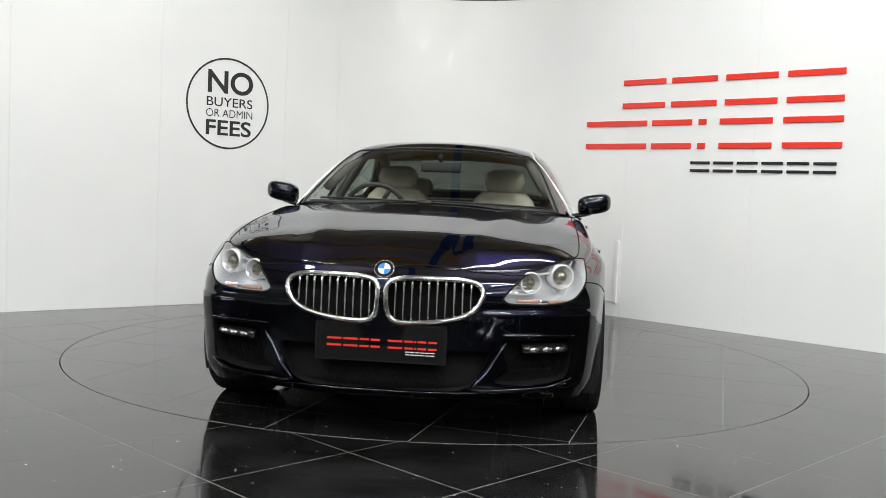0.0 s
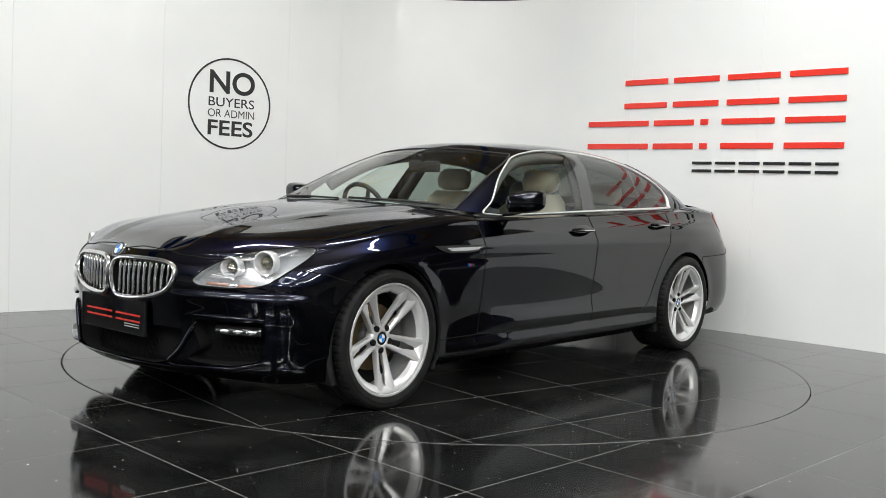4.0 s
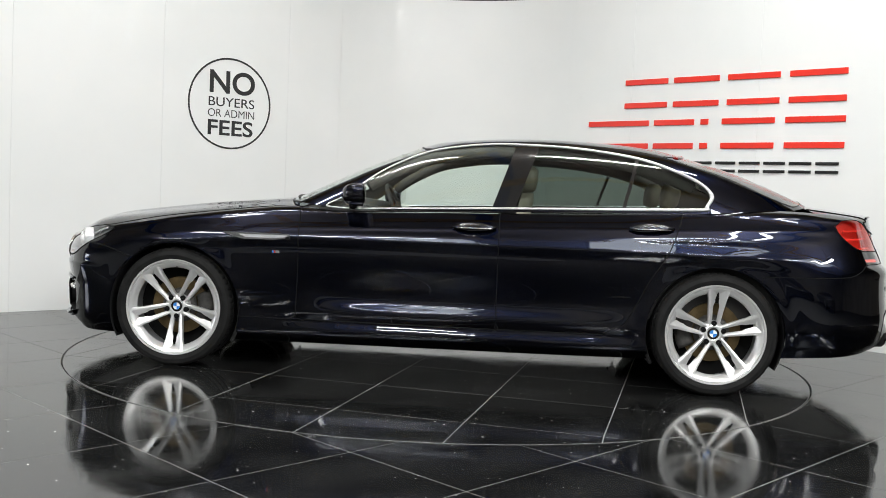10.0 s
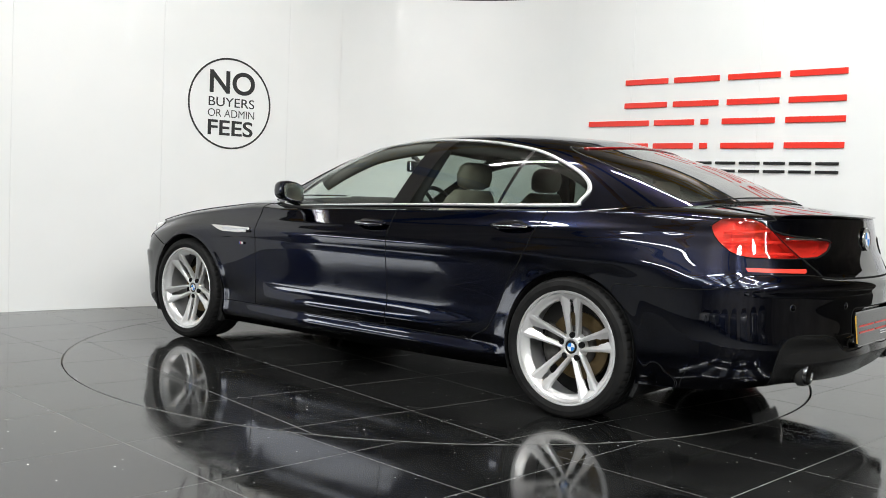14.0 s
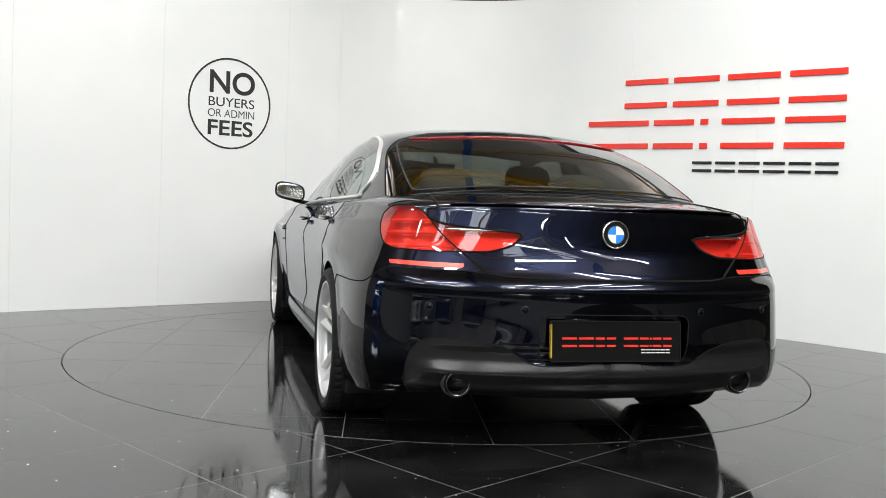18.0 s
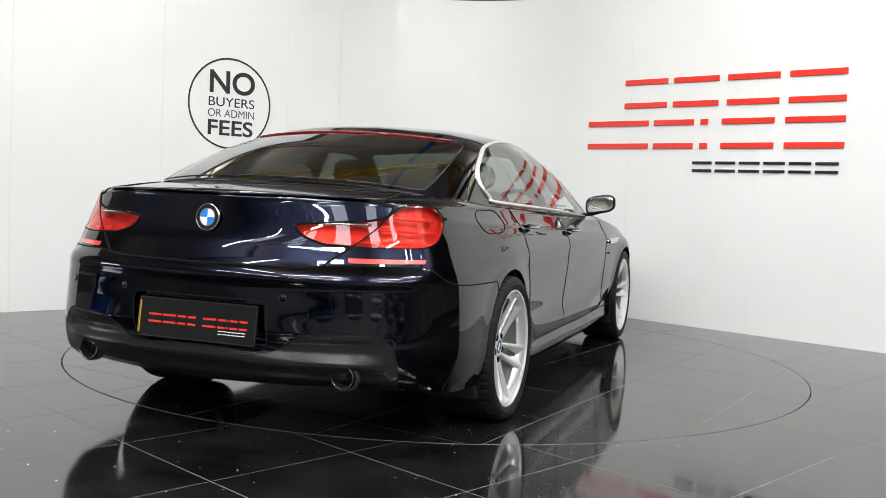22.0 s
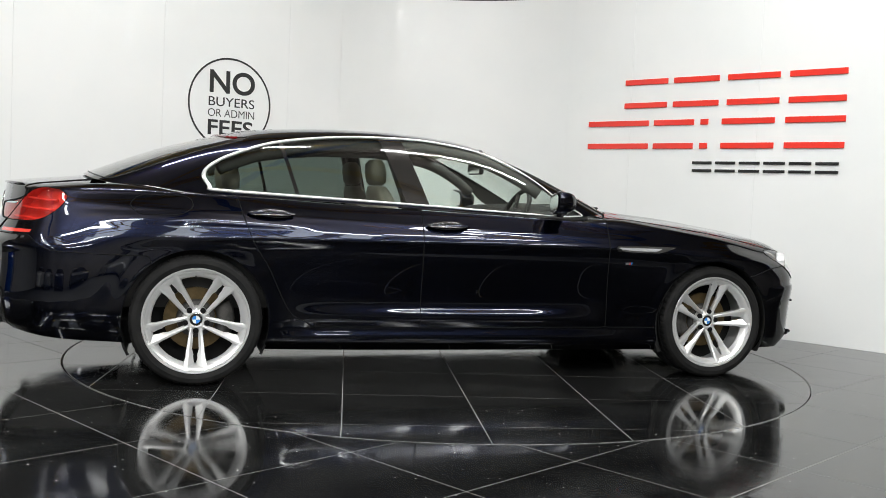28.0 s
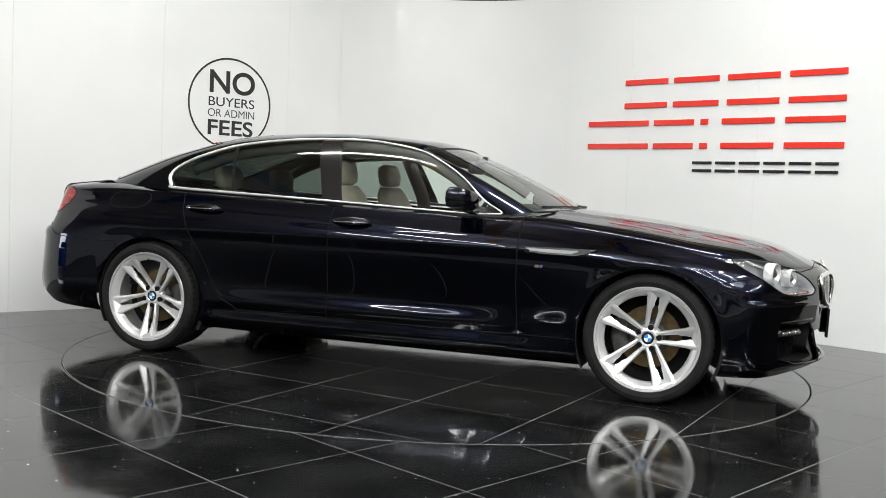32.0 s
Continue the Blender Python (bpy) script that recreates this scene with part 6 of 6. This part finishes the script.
def car_seat(name, x, y, headrest=True, high=0.0):
    st = new(name)
    st.parent = car
    st.matrix_basis = pose(x, y, 0)
    tagged(st, "cream leather car seat with a head restraint")
    bm = bmesh.new()
    box(bm, 0.18, 0, 0.53, 0.52, 0.50, 0.16, bevel=0.05, seg=3)
    part("cushion", bm, LEATHER, st, smooth=True)
    bm = bmesh.new()
    seat_shape(bm, [(-0.06, 0.52, 0.24, 0.06), (-0.08, 0.60, 0.26, 0.08), (-0.12, 0.75, 0.255, 0.075), (-0.16, 0.90, 0.24, 0.065), (-0.195, 1.0 + high, 0.20, 0.055), (-0.21, 1.05 + high, 0.15, 0.035)], 0, 0)
    part("backrest", bm, LEATHER, st, smooth=True)
    bm = bmesh.new()
    seat_shape(bm, [(-0.215, 1.055 + high, 0.07, 0.03), (-0.215, 1.075 + high, 0.125, 0.045), (-0.22, 1.13 + high, 0.14, 0.05), (-0.225, 1.18 + high, 0.125, 0.045), (-0.225, 1.205 + high, 0.08, 0.025)], 0, 0)
    part("head_restraint", bm, LEATHER, st, smooth=True)
    for s in (1, -1):
        bm = bmesh.new()
        tube(bm, [(-0.20, s * 0.05, 1.0 + high), (-0.215, s * 0.05, 1.08 + high)], 0.006, 8, up=Vector((1, 0, 0)))
        part("stalk", bm, CHROME, st)


for y in (0.37, -0.37):
    car_seat("front_seat", -0.25, y)
    car_seat("rear_seat", -1.08, y * 0.95, high=-0.06)
# steering wheel on the right-hand side
bm = bmesh.new()
sm = Matrix.Translation((0.40, -0.37, 0.90)) @ Euler((0, radians(-65), 0)).to_matrix().to_4x4()
tube(bm, [sm @ Vector((0.18 * math.cos(a), 0.18 * math.sin(a), 0)) for a in np.linspace(0, math.tau, 40, endpoint=False)], 0.015, 8, True, up=(sm.to_3x3() @ Vector((0, 0, 1))))
for a in (0, 120, 240):
    tube(bm, [sm @ Vector((0.04 * math.cos(radians(a - 90)), 0.04 * math.sin(radians(a - 90)), 0)), sm @ Vector((0.175 * math.cos(radians(a - 90)), 0.175 * math.sin(radians(a - 90)), 0))], 0.014, 8)
lathe(bm, [(0.065, -0.02), (0.06, 0.02), (0.001, 0.03)], 24, "z", sm)
part("steering_wheel", bm, CABIN_DARK, car, "dark leather steering wheel", smooth=True)
# rear-view mirror
rv = new("rear_view_mirror")
rv.parent = car
bm = bmesh.new()
box(bm, 0.27, 0.0, 1.19, 0.03, 0.25, 0.07, bevel=0.014, seg=3)
part("casing", bm, CABIN_DARK, rv, smooth=True)
bm = bmesh.new()
box(bm, 0.2535, 0.0, 1.19, 0.002, 0.235, 0.056)
part("mirror_face", bm, REFLECTOR, rv)
bm = bmesh.new()
tube(bm, [(0.27, 0, 1.22), (0.32, 0, 1.255), (0.34, 0, 1.25)], 0.014, 8, up=Vector((0, 1, 0)))
part("stalk", bm, CABIN_DARK, rv)
# windscreen wipers resting at the foot of the glass
for y0, y1 in ((0.62, 0.02), (-0.05, -0.60)):
    bm = bmesh.new()
    pts = []
    for t in np.linspace(0, 1, 12):
        y = y0 + (y1 - y0) * t
        q = cab_point(np.array([np.interp(abs(y), [0, 0.30, 0.56, 0.735], [0, 1, 2, 3])]), np.array([0.012 + 0.006 * t]))[0]
        pts.append((q[0] + 0.004, math.copysign(q[1], y), q[2] + 0.004))
    tube(bm, pts, 0.006, 6)
    part("wiper", bm, TRIM, car, "black windscreen wiper", smooth=True)

# fuel flap on the right rear quarter: a fine groove round a rounded panel
bm = bmesh.new()
pts = []
for u, v in rounded([(11.16, 5.90), (11.45, 5.94), (11.76, 5.92), (11.90, 5.60), (11.76, 5.27), (11.46, 5.24), (11.22, 5.28), (11.08, 5.58)], 6):
    x, y, z = body_point(np.array([u]), np.array([v]))[0]
    pts.append((x, -y - 0.0005, z))
tube(bm, pts, 0.0024, 6, True)
part("fuel_flap", bm, GAP, car, "fine groove round the fuel flap", smooth=True)


def on_tail(y, z):
    """A point of the tail at a side place and height, with its outward direction."""
    uu = np.linspace(14.2, 17, 300)
    vv = np.linspace(2, 5, 120)
    U, W = np.meshgrid(uu, vv, indexing="ij")
    q = body_point(U, W)
    i = np.unravel_index(np.argmin((q[..., 1] - abs(y)) ** 2 + (q[..., 2] - z) ** 2), U.shape)
    a = body_point(np.array([U[i] + 0.02]), np.array([W[i]]))[0] - body_point(np.array([U[i] - 0.02]), np.array([W[i]]))[0]
    b = body_point(np.array([U[i]]), np.array([W[i] + 0.02]))[0] - body_point(np.array([U[i]]), np.array([W[i] - 0.02]))[0]
    n = np.cross(b, a)
    n = n if n[0] < 0 else -n
    s = 1 if y > 0 else -1
    return (q[i][0], s * q[i][1], q[i][2]), (n[0], s * n[1], n[2])


for y in (0.36, -0.36, 0.70, -0.70):
    p, n = on_tail(y, 0.605)
    bm = bmesh.new()
    lathe(bm, [(0.0125, -0.002), (0.0125, 0.0012), (0.0105, 0.0022), (0.0005, 0.0024)], 24, "z", facing(*p, n))
    part("parking_sensor", bm, PAINT, car, smooth=True)
    bm = bmesh.new()
    lathe(bm, [(0.0155, -0.001), (0.0150, 0.0008), (0.0128, 0.0006)], 24, "z", facing(*p, n))
    part("sensor_ring", bm, TRIM, car, smooth=True)
# ---------------------------------------------------------------- cars parked in the hall behind, seen as reflections in the paint
def half_grid(fn, us, vs, keep):
    """Both halves of a coarse grid over a surface, as vertices and quads."""
    U, V = np.meshgrid(us, vs, indexing="ij")
    p = fn(U, V).reshape(-1, 3)
    n = len(vs)
    quads = [(i * n + j, (i + 1) * n + j, (i + 1) * n + j + 1, i * n + j + 1) for i in range(len(us) - 1) for j in range(n - 1) if keep(*p[i * n + j])]
    q = p * np.array([1, -1, 1])
    m = len(p)
    return np.concatenate([p, q]), quads + [tuple(m + k for k in reversed(f)) for f in quads]


def hall_mesh(name, vf, mat):
    me = bpy.data.meshes.new(name)
    me.from_pydata([tuple(map(float, v)) for v in vf[0]], [], vf[1])
    me.materials.append(mat)
    me.shade_smooth()
    return me


clear_of_wheels = lambda x, y, z: min(math.hypot(x - AXLE, z - 0.325), math.hypot(x + AXLE, z - 0.325)) > 0.36 or abs(y) < 0.7
shell = half_grid(body_point, np.linspace(0, NP, 90), np.concatenate([np.linspace(0, 6, 22), 6 + np.linspace(0.1, 1, 8)]), clear_of_wheels)
glazing = half_grid(cab_point, np.linspace(0, 10, 40), np.linspace(0.0, 0.5, 8), lambda x, y, z: True)
top = half_grid(cab_point, np.linspace(0, 10, 40), np.linspace(0.5, 1, 8), lambda x, y, z: True)
bm = bmesh.new()
lathe(bm, [(0.20, -0.1), (0.325, -0.1), (0.33, -0.06), (0.33, 0.06), (0.32, 0.09), (0.24, 0.09)], 32, "y")
tyre_mesh = mesh_of("tyre", bm, RUBBER, True)
bm = bmesh.new()
lathe(bm, [(0.245, 0.08), (0.23, 0.05), (0.08, 0.06), (0.001, 0.065)], 32, "y")
for k in range(5):
    box(bm, 0.14, 0.075, 0, 0.2, 0.02, 0.05, Matrix.Rotation(k * math.tau / 5, 4, "Y"), 0.004, 1)
rim_mesh = mesh_of("rim", bm, ALLOY)
for k, (colour, hue) in enumerate((("white", (0.75, 0.75, 0.74)), ("silver", (0.32, 0.33, 0.34)), ("dark blue", (0.01, 0.015, 0.05)), ("dark grey", (0.05, 0.052, 0.056)), ("silver", (0.30, 0.30, 0.31)), ("black", (0.01, 0.01, 0.01)), ("dark grey", (0.06, 0.06, 0.062)), ("blue", (0.015, 0.10, 0.42)))):
    coat = material(colour.replace(" ", "_") + "_car_paint", hue, 0.3, 0.0 if colour != "silver" else 0.6, coat=1.0)
    pc = thing("parked_car", colour + " saloon car parked on the hall floor", "car", "parked cars", m=pose(-10.2 + k * 3.1, -16.0 - 0.2 * (k % 2), -0.008, 0, 0, 86 if k < 4 else 95) if k < 7 else pose(-12.2, -2.6, -0.008, 0, 0, 20))
    for nm, vf, mt in (("body", shell, coat), ("roof", top, coat), ("glazing", glazing, GLOSSBLACK)):
        ob = new(nm, hall_mesh(nm, vf, mt))
        ob.parent = pc
    for sx in (AXLE, -AXLE):
        for sd in (1, -1):
            w = new("wheel")
            w.parent = pc
            w.matrix_basis = pose(sx, sd * 0.83, HUB_Z, 0, 0, 0 if sd > 0 else 180)
            for nm, me in (("tyre", tyre_mesh), ("rim", rim_mesh)):
                ob = new(nm, me)
                ob.parent = w
# ---------------------------------------------------------------- what moves: the turntable and the car on it
def heading(t):
    s = max(0.0, 1 - t / 6)
    return -95.194 - 8.8874 * t + 0.00319 * (t - 16) ** 2 - 0.6 * s - 0.7 * s * s


def motions():
    times = [float(t) for t in range(33)]
    walk(turntable, [(t, pose(0, 0, 0, 0, 0, heading(t))) for t in times])
    rows = []
    for t in times:
        a = radians(heading(t))
        x = CAR_OFF[0] * math.cos(a) - CAR_OFF[1] * math.sin(a)
        y = CAR_OFF[0] * math.sin(a) + CAR_OFF[1] * math.cos(a)
        rows.append((t, pose(x, y, 0, 0, 0, heading(t))))
    walk(car, rows)


motions()
